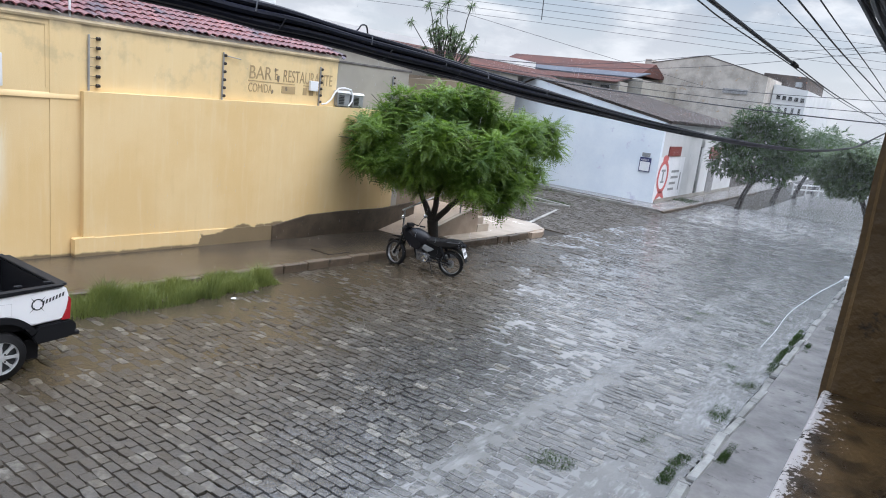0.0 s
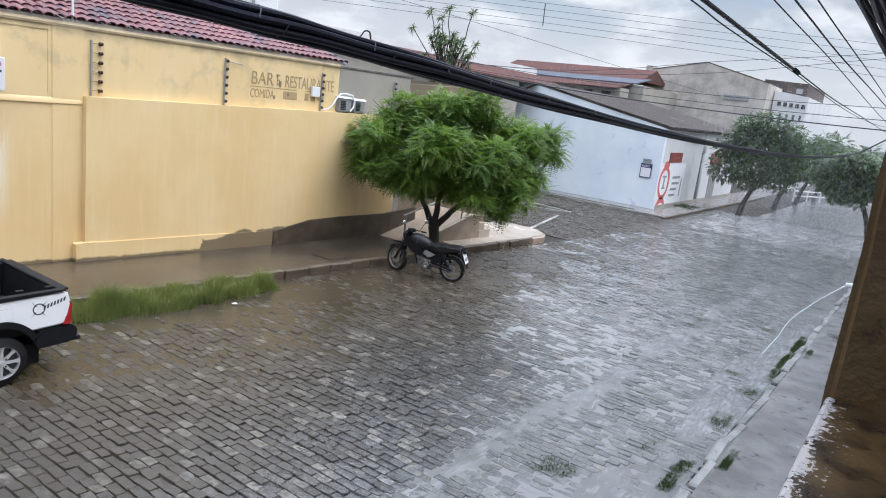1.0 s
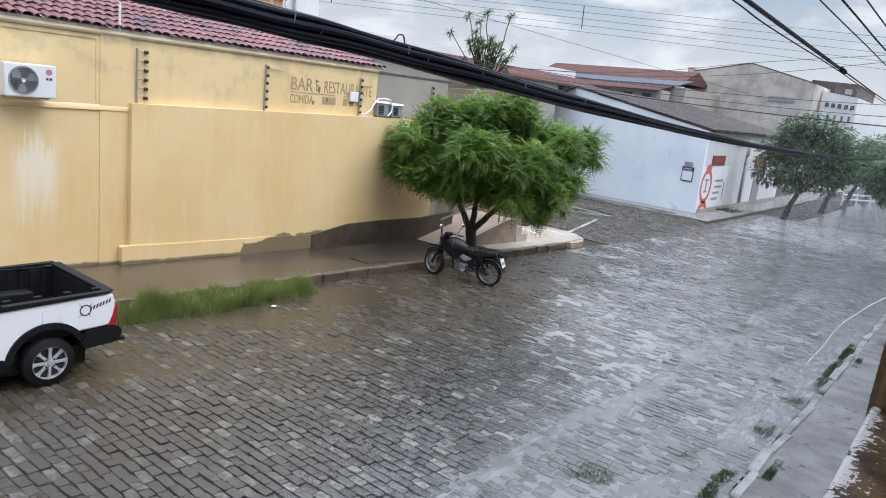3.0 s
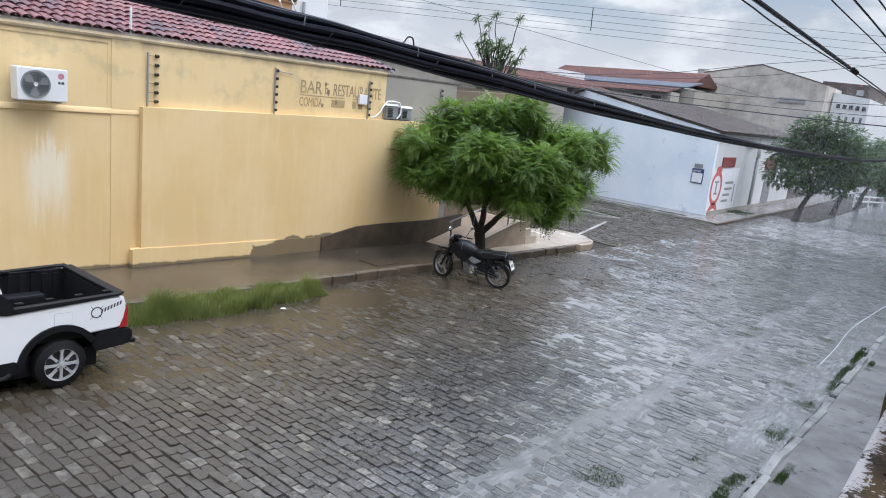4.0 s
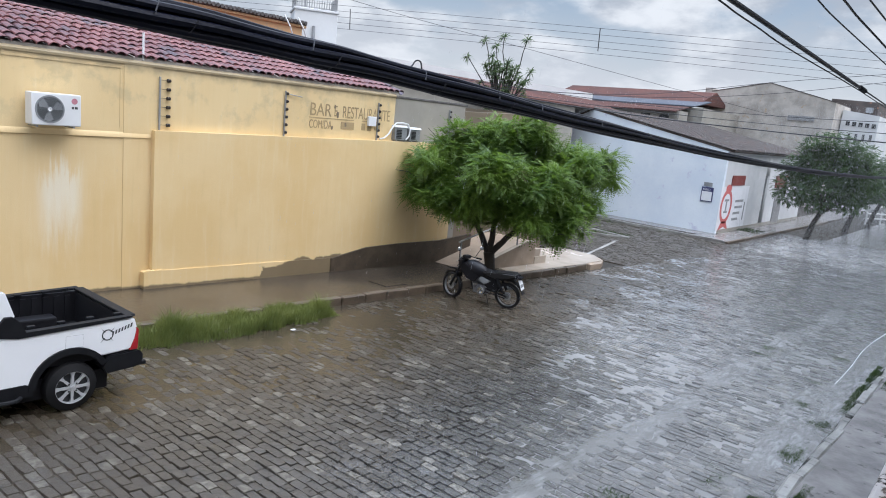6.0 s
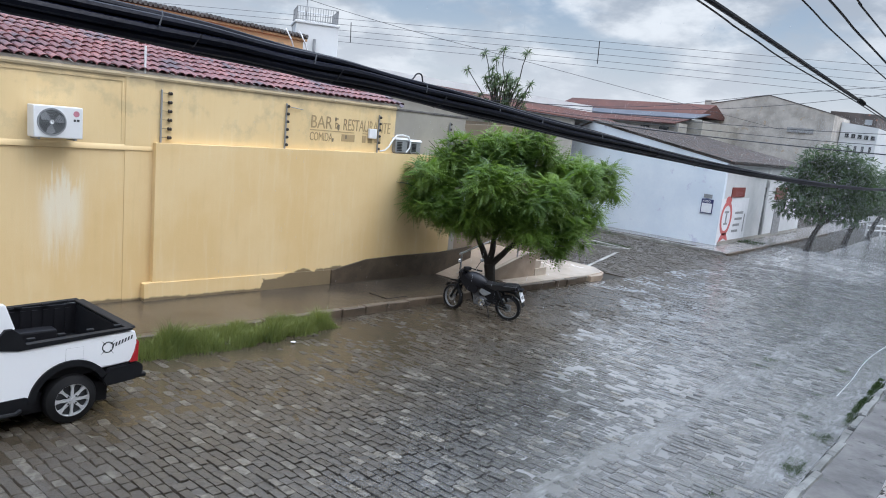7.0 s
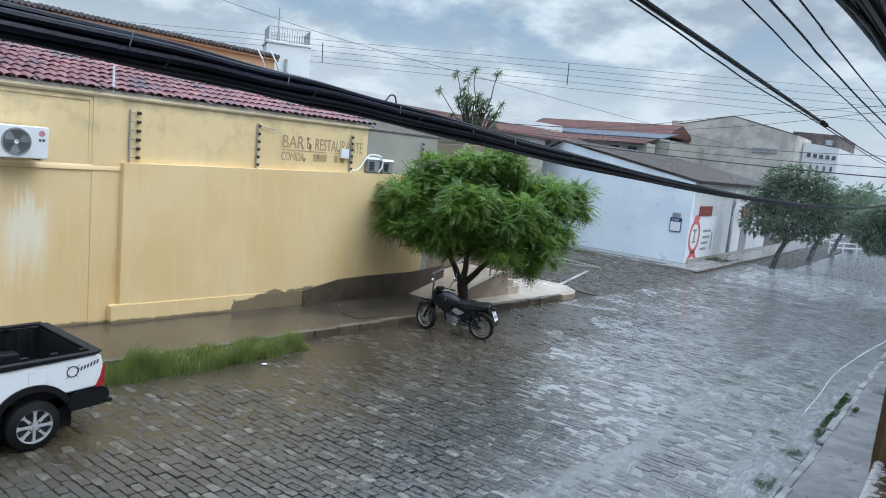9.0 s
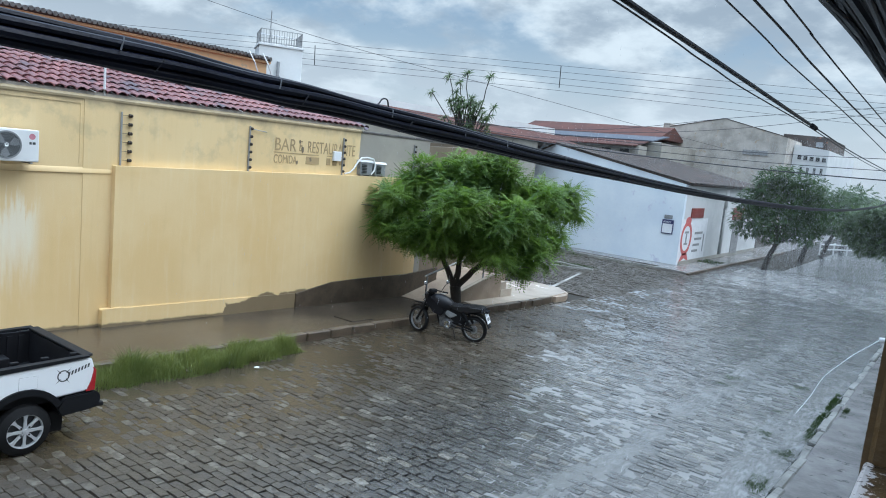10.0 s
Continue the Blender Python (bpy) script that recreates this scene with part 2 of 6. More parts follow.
M = dict(
    yellow=yellow_paint(), stone=stone_paint(), glass=glass_paint(),
    mud=surface("wet_road_mud", (0.040, 0.032, 0.022), (0.014, 0.012, 0.010), 0.5, 0.8, 30, 0.4, alike=True, spec=0.2),
    # far road strip: bright rain haze is mixed into this pale grey
    grit=surface("hazed_wet_road", (0.19, 0.189, 0.187), (0.08, 0.079, 0.078), 0.22, 0.4, 8, 0.4, alike=True, bump_dist=0.03),
    walk=surface("wet_cement_pavement", (0.085, 0.068, 0.050), (0.028, 0.023, 0.018), 0.22, 1.1, 22, 0.5, alike=True, wear=(0.055, 0.048, 0.04)),
    walk2=surface("wet_grey_cement", (0.27, 0.25, 0.24), (0.10, 0.095, 0.09), 0.24, 1.6, 14, 0.7, alike=True, wear=(0.075, 0.07, 0.064)),
    kerb=surface("kerb_concrete", (0.12, 0.088, 0.058), (0.040, 0.030, 0.021), 0.45, 2.5, 50, 0.4, alike=True, wear=(0.035, 0.035, 0.03)),
    kerbw=surface("whitewashed_kerb", (0.46, 0.45, 0.42), (0.10, 0.097, 0.09), 0.4, 1.3, 30, 0.5, alike=True, wear=(0.055, 0.055, 0.05)),
    # rain film and gutter: the pale base greys stand in for reflected sky
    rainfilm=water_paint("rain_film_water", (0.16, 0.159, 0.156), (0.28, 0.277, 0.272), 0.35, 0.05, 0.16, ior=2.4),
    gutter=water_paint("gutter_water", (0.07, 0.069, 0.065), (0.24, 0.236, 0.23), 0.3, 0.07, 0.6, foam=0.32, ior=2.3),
    film=water_paint("silty_water_film", (0.028, 0.022, 0.015), (0.058, 0.046, 0.031), 0.6, 0.16, 0.35, ior=1.5),
    greyw=surface("grey_wall_render", (0.36, 0.34, 0.30), (0.26, 0.245, 0.215), 0.65, 0.9, 40, 0.2, alike=True),
    brownw=surface("brown_wall_render", (0.235, 0.185, 0.125), (0.15, 0.12, 0.085), 0.6, 0.8, 40, 0.2, alike=True),
    orange=surface("orange_house_paint", (0.72, 0.45, 0.24), (0.62, 0.38, 0.20), 0.65, 0.8, 30, 0.15, alike=True, wear=(0.45, 0.36, 0.26)),
    whitew=surface("pale_blue_lime_wash", (0.80, 0.85, 0.90), (0.64, 0.71, 0.80), 0.7, 0.45, 6, 0.15, alike=True, wear=(0.60, 0.62, 0.74)),
    whitef=surface("white_wall_paint", (0.70, 0.71, 0.72), (0.52, 0.53, 0.54), 0.65, 0.5, 14, 0.15, alike=True),
    conc=surface("weathered_concrete", (0.60, 0.56, 0.51), (0.30, 0.27, 0.24), 0.75, 0.9, 5, 0.3, alike=True, wear=(0.42, 0.33, 0.24)),
    farw=surface("far_white_wall", (0.74, 0.75, 0.76), (0.58, 0.59, 0.6), 0.7, 0.4, 9, 0.1, alike=True),
    tile=surface("plain_clay", (0.23, 0.085, 0.08), (0.13, 0.05, 0.055), 0.32, 1.2, 30, 0.3, alike=True),
    tilefar=surface("far_clay_roof", (0.125, 0.060, 0.050), (0.070, 0.042, 0.040), 0.85, 0.5, 8, 0.3, alike=True, spec=0.1),
    tilegrey=surface("old_grey_tile", (0.115, 0.095, 0.085), (0.055, 0.047, 0.045), 0.8, 0.8, 12, 0.5, alike=True, wear=(0.26, 0.13, 0.09)),
    tilecap=surface("mossy_tile_ends", (0.16, 0.15, 0.145), (0.06, 0.055, 0.055), 0.5, 4, 30, 0.4, alike=True),
    metalroof=surface("pale_metal_roof", (0.12, 0.13, 0.155), (0.07, 0.08, 0.10), 0.75, 0.6, 8, 0.1, alike=True, spec=0.15),
    white=surface("white_car_paint", (0.83, 0.84, 0.86), (0.80, 0.81, 0.83), 0.22, 1.2, 50, 0.0, coat=0.8),
    plastic=surface("black_plastic", (0.011, 0.012, 0.014), (0.007, 0.007, 0.009), 0.55, 5, 90, 0.08, spec=0.2),
    liner=surface("bed_liner", (0.011, 0.011, 0.013), (0.006, 0.006, 0.008), 0.55, 5, 60, 0.2, spec=0.2),
    rubber=surface("tyre_rubber", (0.011, 0.011, 0.012), (0.007, 0.007, 0.008), 0.6, 12, 90, 0.3, spec=0.25),
    alloy=surface("painted_alloy", (0.70, 0.71, 0.73), (0.6, 0.61, 0.63), 0.32, 8, 60, 0.0, metal=0.5),
    chrome=surface("chrome", (0.7, 0.71, 0.73), (0.55, 0.56, 0.58), 0.16, 8, 60, 0.0, metal=1.0),
    steel=surface("dull_steel", (0.42, 0.43, 0.44), (0.28, 0.28, 0.29), 0.42, 6, 60, 0.1, metal=0.7),
    bikeblack=surface("black_bike_paint", (0.010, 0.010, 0.014), (0.006, 0.006, 0.008), 0.42, 4, 50, 0.0, spec=0.3),
    seat=surface("black_vinyl", (0.016, 0.016, 0.018), (0.010, 0.010, 0.011), 0.36, 8, 90, 0.2),
    engine=surface("engine_metal", (0.27, 0.275, 0.285), (0.10, 0.10, 0.11), 0.38, 16, 70, 0.2, metal=0.6),
    red=surface("red_lens", (0.42, 0.02, 0.025), (0.32, 0.012, 0.018), 0.15, 5, 50, 0.0, coat=0.6),
    cable=surface("black_cable", (0.007, 0.009, 0.020), (0.003, 0.004, 0.010), 0.36, 3, 60, 0.15, spec=0.2),
    wire=surface("weathered_wire", (0.035, 0.035, 0.042), (0.02, 0.02, 0.025), 0.5, 3, 40, 0.0),
    bark=surface("wet_bark", (0.055, 0.046, 0.038), (0.022, 0.019, 0.017), 0.55, 5, 45, 0.9, bump_dist=0.02),
    pole=surface("grey_galvanised", (0.40, 0.41, 0.43), (0.28, 0.29, 0.31), 0.4, 5, 50, 0.1, metal=0.4),
    ins=surface("dark_insulator", (0.035, 0.025, 0.02), (0.02, 0.014, 0.012), 0.3, 9, 50, 0.0),
    acw=surface("ac_white_enamel", (0.74, 0.75, 0.76), (0.66, 0.67, 0.68), 0.35, 2, 60, 0.02),
    acgrey=surface("ac_grey_casing", (0.30, 0.31, 0.32), (0.17, 0.18, 0.19), 0.45, 4, 50, 0.1),
    fan=surface("ac_fan_grey", (0.075, 0.08, 0.085), (0.045, 0.05, 0.052), 0.4, 5, 50, 0.0),
    logo=surface("badge_red", (0.60, 0.26, 0.32), None, 0.4, 5, 50, 0.0),
    ink=surface("badge_dark", (0.06, 0.065, 0.07), None, 0.5, 5, 50, 0.0),
    lettering=surface("faded_brown_lettering", (0.27, 0.20, 0.115), (0.42, 0.31, 0.16), 0.7, 2.2, 26, 0.0, alike=True),
    navy=surface("sign_navy", (0.05, 0.055, 0.16), None, 0.4, 5, 50, 0.0),
    signred=surface("painted_red", (0.58, 0.15, 0.14), (0.45, 0.10, 0.095), 0.6, 2, 20, 0.0, alike=True),
    signbrown=surface("brown_plaque", (0.24, 0.055, 0.045), (0.17, 0.04, 0.035), 0.5, 2, 20, 0.0, alike=True),
    paper=surface("sign_white", (0.78, 0.79, 0.82), (0.7, 0.71, 0.74), 0.5, 3, 30, 0.0),
    beige=surface("beige_tile_render", (0.42, 0.33, 0.25), (0.26, 0.20, 0.15), 0.4, 2.2, 20, 0.15, alike=True),
    beigetop=surface("wet_pale_landing", (0.48, 0.42, 0.35), (0.36, 0.30, 0.24), 0.25, 1.2, 30, 0.15, alike=True),
    doorgrey=surface("grey_door", (0.30, 0.30, 0.305), (0.2, 0.2, 0.205), 0.5, 2, 20, 0.1),
    dark=surface("dark_opening", (0.03, 0.032, 0.035), (0.02, 0.02, 0.022), 0.5, 2, 20, 0.0),
    pillar=surface("wet_brown_render", (0.135, 0.080, 0.028), (0.060, 0.036, 0.014), 0.34, 3.5, 22, 0.4, alike=True, wear=(0.02, 0.013, 0.008), bump_dist=0.02),
    leaf=leaf_paint("neem_leaf", (0.018, 0.052, 0.015), (0.175, 0.270, 0.040), 0.5),
    # dull, low-contrast greens: part of the rain haze is put into the leaf colour
    leafdark=leaf_paint("hazed_far_leaf", (0.036, 0.066, 0.034), (0.085, 0.135, 0.055), 0.8),
    leafpalm=leaf_paint("strap_leaf", (0.055, 0.09, 0.045), (0.14, 0.19, 0.10)),
    grass=leaf_paint("grass_blade", (0.024, 0.052, 0.010), (0.21, 0.23, 0.065), 0.65),
    weed=leaf_paint("weed_blade", (0.018, 0.040, 0.009), (0.05, 0.085, 0.02), 0.85),
    foam=surface("white_water", (0.8, 0.82, 0.84), (0.6, 0.62, 0.64), 0.3, 6, 60, 0.3),
)


def peeling():
    m, nt, b = shell("peeling_white_edge")
    p = nt.nodes.new("ShaderNodeNewGeometry").outputs["Position"]
    s = nd(nt, "ShaderNodeSeparateXYZ", Vector=p)
    n1, n2 = noise_(nt, p, 52, 6, 0.62), noise_(nt, p, 7, 4)
    base = mixc(nt, ramp(nt, n2, 0.35, 0.65), (0.028, 0.017, 0.008), (0.10, 0.058, 0.02))
    # paint survives near the outer edge and flakes away from it
    keep = math_(nt, "SUBTRACT", math_(nt, "ADD", math_(nt, "MULTIPLY", n1, 2.2), math_(nt, "MULTIPLY", n2, 0.9)), math_(nt, "MULTIPLY", ramp(nt, s.outputs[0], -0.14, -0.095), 0.42))
    keep = math_(nt, "SUBTRACT", keep, math_(nt, "MULTIPLY", ramp(nt, s.outputs[0], -0.11, 0.02), 0.36))
    k = ramp(nt, keep, 1.33, 1.36)
    put(nt, mixc(nt, k, base, (0.60, 0.55, 0.52)), b.inputs["Base Color"])
    put(nt, math_(nt, "ADD", 0.16, math_(nt, "MULTIPLY", n2, 0.3)), b.inputs["Roughness"])
    bn = nd(nt, "ShaderNodeBump", Strength=0.5, Distance=0.006, Height=math_(nt, "ADD", k, n1))
    put(nt, bn.outputs[0], b.inputs["Normal"])
    return m


M["peel"] = peeling()


def clay():
    """Barrel tiles, each with its own tone, and dark lichen patches."""
    m, nt, b = shell("wet_clay_tile")
    g = nt.nodes.new("ShaderNodeNewGeometry")
    p = g.outputs["Position"]
    own = math_(nt, "FRACT", math_(nt, "ADD", g.outputs["Random Per Island"], nt.nodes.new("ShaderNodeObjectInfo").outputs["Random"]))
    big, small = noise_(nt, p, 0.7, 5, 0.6), noise_(nt, p, 26, 4, 0.65)
    c = mixc(nt, own, (0.135, 0.048, 0.050), (0.30, 0.115, 0.105))
    c = mixc(nt, ramp(nt, math_(nt, "ADD", big, math_(nt, "MULTIPLY", own, 0.22)), 0.60, 0.76), c, (0.055, 0.042, 0.055))
    c = mixc(nt, math_(nt, "MULTIPLY", small, 0.5), c, (0.15, 0.075, 0.08))
    put(nt, c, b.inputs["Base Color"])
    put(nt, math_(nt, "ADD", 0.22, math_(nt, "MULTIPLY", small, 0.25)), b.inputs["Roughness"])
    bn = nd(nt, "ShaderNodeBump", Strength=0.4, Distance=0.008, Height=small)
    put(nt, bn.outputs[0], b.inputs["Normal"])
    return m


M["tile"] = clay()
M["drop"] = surface("rain_drop", (0.68, 0.7, 0.73), (0.6, 0.62, 0.65), 0.3, 5, 50, 0.0)

# ---- shape helpers ----
rng = random.Random(7)
S = 0.0323


def gz(y):
    """Height of the street: it falls away from the camera and levels out past the crossing."""
    if y < -15:
        return S * 15
    if y < 32:
        return -S * y
    if y < 42:
        return -S * y + S * (y - 32) ** 2 / 20
    return -S * 37


def quadface(bm, pts):
    return bm.faces.new([bm.verts.new(p) for p in pts])


def box(bm, x0, x1, y0, y1, z0, z1, bevel=0.0):
    vs = [bm.verts.new((x, y, z)) for z in (z0, z1) for y in (y0, y1) for x in (x0, x1)]
    fs = [bm.faces.new([vs[i] for i in q]) for q in ((0, 2, 3, 1), (4, 5, 7, 6), (0, 1, 5, 4), (2, 6, 7, 3), (0, 4, 6, 2), (1, 3, 7, 5))]
    if bevel:
        bmesh.ops.bevel(bm, geom=list({e for f in fs for e in f.edges}), offset=bevel, segments=2, affect="EDGES", profile=0.5)
    return bm


def prism(bm, pts, axis, a, b):
    """A polygon, given by two coordinates, drawn out along an axis from a to b."""
    def place(u, v, w):
        return {"x": (w, u, v), "y": (u, w, v), "z": (u, v, w)}[axis]
    lo = [bm.verts.new(place(u, v, a)) for u, v in pts]
    hi = [bm.verts.new(place(u, v, b)) for u, v in pts]
    n = len(pts)
    bm.faces.new(lo)
    bm.faces.new(hi[::-1])
    for i in range(n):
        bm.faces.new((lo[i], hi[i], hi[(i + 1) % n], lo[(i + 1) % n]))
    return bm


def tube(bm, pts, r, seg=8, caps=True):
    """A round bar along points; r is one radius or one for each point."""
    pts = [Vector(p) for p in pts]
    rs = r if isinstance(r, (list, tuple)) else [r] * len(pts)
    rings, side = [], None
    for i, p in enumerate(pts):
        d = (pts[min(i + 1, len(pts) - 1)] - pts[max(i - 1, 0)]).normalized()
        if side is None:
            side = d.orthogonal().normalized()
        side = (side - d * side.dot(d)).normalized()
        other = d.cross(side)
        rings.append([bm.verts.new(p + rs[i] * (math.cos(2 * math.pi * k / seg) * side + math.sin(2 * math.pi * k / seg) * other)) for k in range(seg)])
    for a, b in zip(rings, rings[1:]):
        for k in range(seg):
            bm.faces.new((a[k], a[(k + 1) % seg], b[(k + 1) % seg], b[k]))
    if caps:
        bm.faces.new(rings[0][::-1])
        bm.faces.new(rings[-1])
    return bm


def lathe(bm, prof, axis="x", seg=28, centre=(0, 0, 0), closed=True):
    """A profile of (along, radius) turned about an axis."""
    c = Vector(centre)
    rings = []
    for k in range(seg):
        a = 2 * math.pi * k / seg
        ring = []
        for u, r in prof:
            p = {"x": (u, r * math.cos(a), r * math.sin(a)), "y": (r * math.cos(a), u, r * math.sin(a)), "z": (r * math.cos(a), r * math.sin(a), u)}[axis]
            ring.append(bm.verts.new(c + Vector(p)))
        rings.append(ring)
    n = len(prof)
    for k in range(seg):
        a, b = rings[k], rings[(k + 1) % seg]
        for i in range(n if closed else n - 1):
            bm.faces.new((a[i], a[(i + 1) % n], b[(i + 1) % n], b[i]))
    return bm


def ball(bm, c, rx, ry, rz, seg=12):
    m = Matrix.Translation(c) @ Matrix.Diagonal((rx, ry, rz, 1))
    bmesh.ops.create_uvsphere(bm, u_segments=seg, v_segments=max(6, seg // 2 + 1), radius=1, matrix=m)
    return bm


def BM():
    return bmesh.new()


def mesh_of(name, bm, material, smooth=True):
    bmesh.ops.recalc_face_normals(bm, faces=bm.faces)
    me = bpy.data.meshes.new(name)
    bm.to_mesh(me)
    bm.free()
    me.materials.append(material)
    if smooth and me.polygons:
        me.shade_smooth()
        me.set_sharp_from_angle(angle=radians(38))
        if len(me.polygons) > 10:
            areas = np.array([f.area for f in me.polygons])
            me.polygons.foreach_set("use_smooth", areas < 6 * np.median(areas))
    return me


def part(name, bm, material, parent=None, label="", smooth=True, kind=""):
    ob = new(name, mesh_of(name, bm, material, smooth))
    if parent:
        ob.parent = parent
    return tagged(ob, label, kind=kind)


def thing(name, m, label, category, group=""):
    ob = new(name)
    ob.empty_display_size = 0.2
    ob.matrix_basis = m
    return tagged(ob, label, category, group)


def setting(name, bm, material, label="", category=""):
    return tagged(part(name, bm, material), label, category, kind="structure")


def raw(name, verts, faces, material, smooth=False):
    me = bpy.data.meshes.new(name)
    me.from_pydata(verts, [], faces)
    me.materials.append(material)
    if smooth:
        me.shade_smooth()
    return new(name, me)


def lettering(name, text, size, m, material, parent, depth=0.004, width=1.0):
    """Words in the built-in font, as a mesh in the local xz plane."""
    cu = bpy.data.curves.new(name, "FONT")
    cu.body, cu.size, cu.extrude = text, size, depth
    tmp = new(name, cu)
    bpy.context.view_layer.update()
    me = bpy.data.meshes.new_from_object(tmp.evaluated_get(bpy.context.evaluated_depsgraph_get()))
    bpy.data.objects.remove(tmp)
    me.transform(Matrix.Diagonal((width, 1, 1, 1)))
    me.transform(m)
    me.materials.clear()
    me.materials.append(material)
    ob = new(name, me)
    ob.parent = parent
    return ob


# ---- ground ----
KL, KR = -10.62, -1.59
ys = [-300, -60, -15, -8, 0, 10, 20, 30, 32, 33, 34, 35, 36, 37, 38, 39, 40, 41, 42, 60, 100, 300, 2500]
xs = [-2500, -300, -60, -30, -12, -6, 0, 8, 60, 300, 2500]
verts = [(x, y, gz(y) - 0.035) for y in ys for x in xs]
n = len(xs)
faces = [(j * n + i, j * n + i + 1, (j + 1) * n + i + 1, (j + 1) * n + i) for j in range(len(ys) - 1) for i in range(n - 1)]
tagged(raw("ground", verts, faces, M["mud"]), "wet brown silt and earth under the road stones", "ground", kind="structure")


def strip(bm, x0, x1, y0, y1, top, deep=0.6, step=4.0):
    """A block that follows the street's slope."""
    k = max(1, int((y1 - y0) / step))
    yy = [y0 + (y1 - y0) * i / k for i in range(k + 1)]
    rings = [[bm.verts.new(p) for p in ((x0, y, gz(y) - deep), (x1, y, gz(y) - deep), (x1, y, gz(y) + top), (x0, y, gz(y) + top))] for y in yy]
    for a, b in zip(rings, rings[1:]):
        for i in range(4):
            bm.faces.new((a[i], a[(i + 1) % 4], b[(i + 1) % 4], b[i]))
    bm.faces.new(rings[0][::-1])
    bm.faces.new(rings[-1])
    return bm


bm = BM()
strip(bm, -13.4, KL - 0.15, -15, 20.6, 0.165)
setting("pavement_west", bm, M["walk"], "wet brown cement pavement along the yellow wall", "pavement")
bm = BM()
strip(bm, KR + 0.13, -0.1, -15, 60, 0.05)
setting("pavement_east", bm, M["walk2"], "wet grey cement pavement with puddles", "pavement")
bm = BM()
strip(bm, -13.4, -11.3, 37.2, 80, 0.09, 0.6, 2.0)
strip(bm, -60, -13.4, 38.4, 40.2, 0.09)
setting("pavement_far", bm, M["walk2"], "wet cement pavement round the white corner building", "pavement")

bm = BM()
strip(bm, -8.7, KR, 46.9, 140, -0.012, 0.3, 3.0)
setting("road_far", bm, M["grit"], "wet far end of the street, haze put into its pale grey", "road")

# ---- yellow boundary wall ----
wall = setting("wall_west", prism(BM(), [(-8, -2), (13.3, -2), (13.3, 4.2), (-8, 4.2)], "x", -13.12, -12.90), M["yellow"],
               "faded yellow painted masonry wall with damp stains", "wall")
bm = BM()
prism(bm, [(6.73, -2), (15.8, -2), (15.8, 3.10), (6.73, 3.03)], "x", -12.90, -12.76)
part("lower_panel", bm, M["yellow"], wall, "thicker plain lower wall panel")
bm = BM()
box(bm, -12.90, -12.886, 6.19, 6.73, -2, 4.2, 0.004)
part("pilaster", bm, M["yellow"], wall)
bm = BM()
prism(bm, [(6.55, gz(6.6) - 0.3), (6.95, gz(6.9) - 0.3), (6.95, 0.29), (6.92, 0.31), (6.58, 0.31), (6.55, 0.29)], "x", -12.87, -12.725)
part("plinth", bm, M["yellow"], wall)
bm = BM()
prism(bm, [(6.95, gz(6.9) - 0.3), (11.3, gz(11.3) - 0.3), (11.3, 0.155), (6.95, 0.295)], "x", -12.77, -12.735)
part("skirting", bm, M["yellow"], wall)
bm = BM()
prism(bm, [(11.3, gz(11.3) - 0.3), (16.9, gz(16.9) - 0.3), (16.9, 0.42), (15.4, 0.31), (13.6, 0.34), (12.5, 0.33), (11.3, 0.15)], "x", -12.765, -12.70)
bmesh.ops.bevel(bm, geom=list(bm.edges), offset=0.012, segments=2, affect="EDGES")
part("damp_plinth", bm, M["kerb"], wall, "low stained plinth at the foot of the wall")
bm = BM()
prism(bm, [(-12.90, 2.86), (-12.872, 2.87), (-12.872, 2.93), (-12.90, 2.97)], "y", -8, 6.72)
part("ledge", bm, M["yellow"], wall)
bm = BM()
prism(bm, [(-13.2, 4.2), (-12.88, 4.2), (-12.875, 4.24), (-12.91, 4.285), (-13.2, 4.31)], "y", -8, 13.3)
part("wall_cap", bm, M["yellow"], wall, "mouldy cement coping")
bm = BM()
box(bm, -12.91, -12.888, 2.0, 6.15, 4.11, 4.135)
box(bm, -12.91, -12.888, 6.12, 6.15, 3.05, 4.11)
part("raised_border", bm, M["yellow"], wall)

bm = BM()
box(bm, -13.5, -13.2, 13.3, 16.6, -2, 4.2)
setting("wall_grey", bm, M["greyw"], "plain grey rendered wall beside the restaurant", "wall")
bm = BM()
prism(bm, [(16.6, -2), (21.8, -2), (21.8, 4.25), (16.6, 4.05)], "x", -13.6, -13.22)
prism(bm, [(-13.6, -2), (-24.0, -2), (-24.0, 4.3), (-13.6, 4.25)], "y", 21.5, 21.8)
setting("wall_brown", bm, M["brownw"], "brown rendered wall at the street corner", "wall")
bm = BM()
box(bm, -13.62, -13.18, 13.3, 16.7, 4.2, 4.26, 0.01)
part("coping", bm, M["tilecap"], bpy.data.objects["wall_grey"])

# ---- our own building: parapet, pillar and facade ----
bm = BM()
box(bm, -0.145, 0.30, -6, 2.52, 2.78, 3.0, 0.012)
setting("balcony_parapet", bm, M["peel"], "wet brown balcony ledge with flaking white paint edge", "parapet")
bm = BM()
prism(bm, [(-0.15, 2.5), (0.45, 2.5), (0.45, 3.0), (-0.15, 3.0)], "z", -1, 6.2)
bmesh.ops.bevel(bm, geom=[e for e in bm.edges if abs(e.verts[0].co.z - e.verts[1].co.z) > 1], offset=0.03, segments=3, affect="EDGES")
bmesh.ops.subdivide_edges(bm, edges=[e for e in bm.edges if abs(e.verts[0].co.z - e.verts[1].co.z) > 1], cuts=60, use_grid_fill=True)
for v in bm.verts:
    w = noise.noise(v.co * 2.3) * 0.012 + noise.noise(v.co * 9) * 0.004
    v.co.x += w
    v.co.y += w
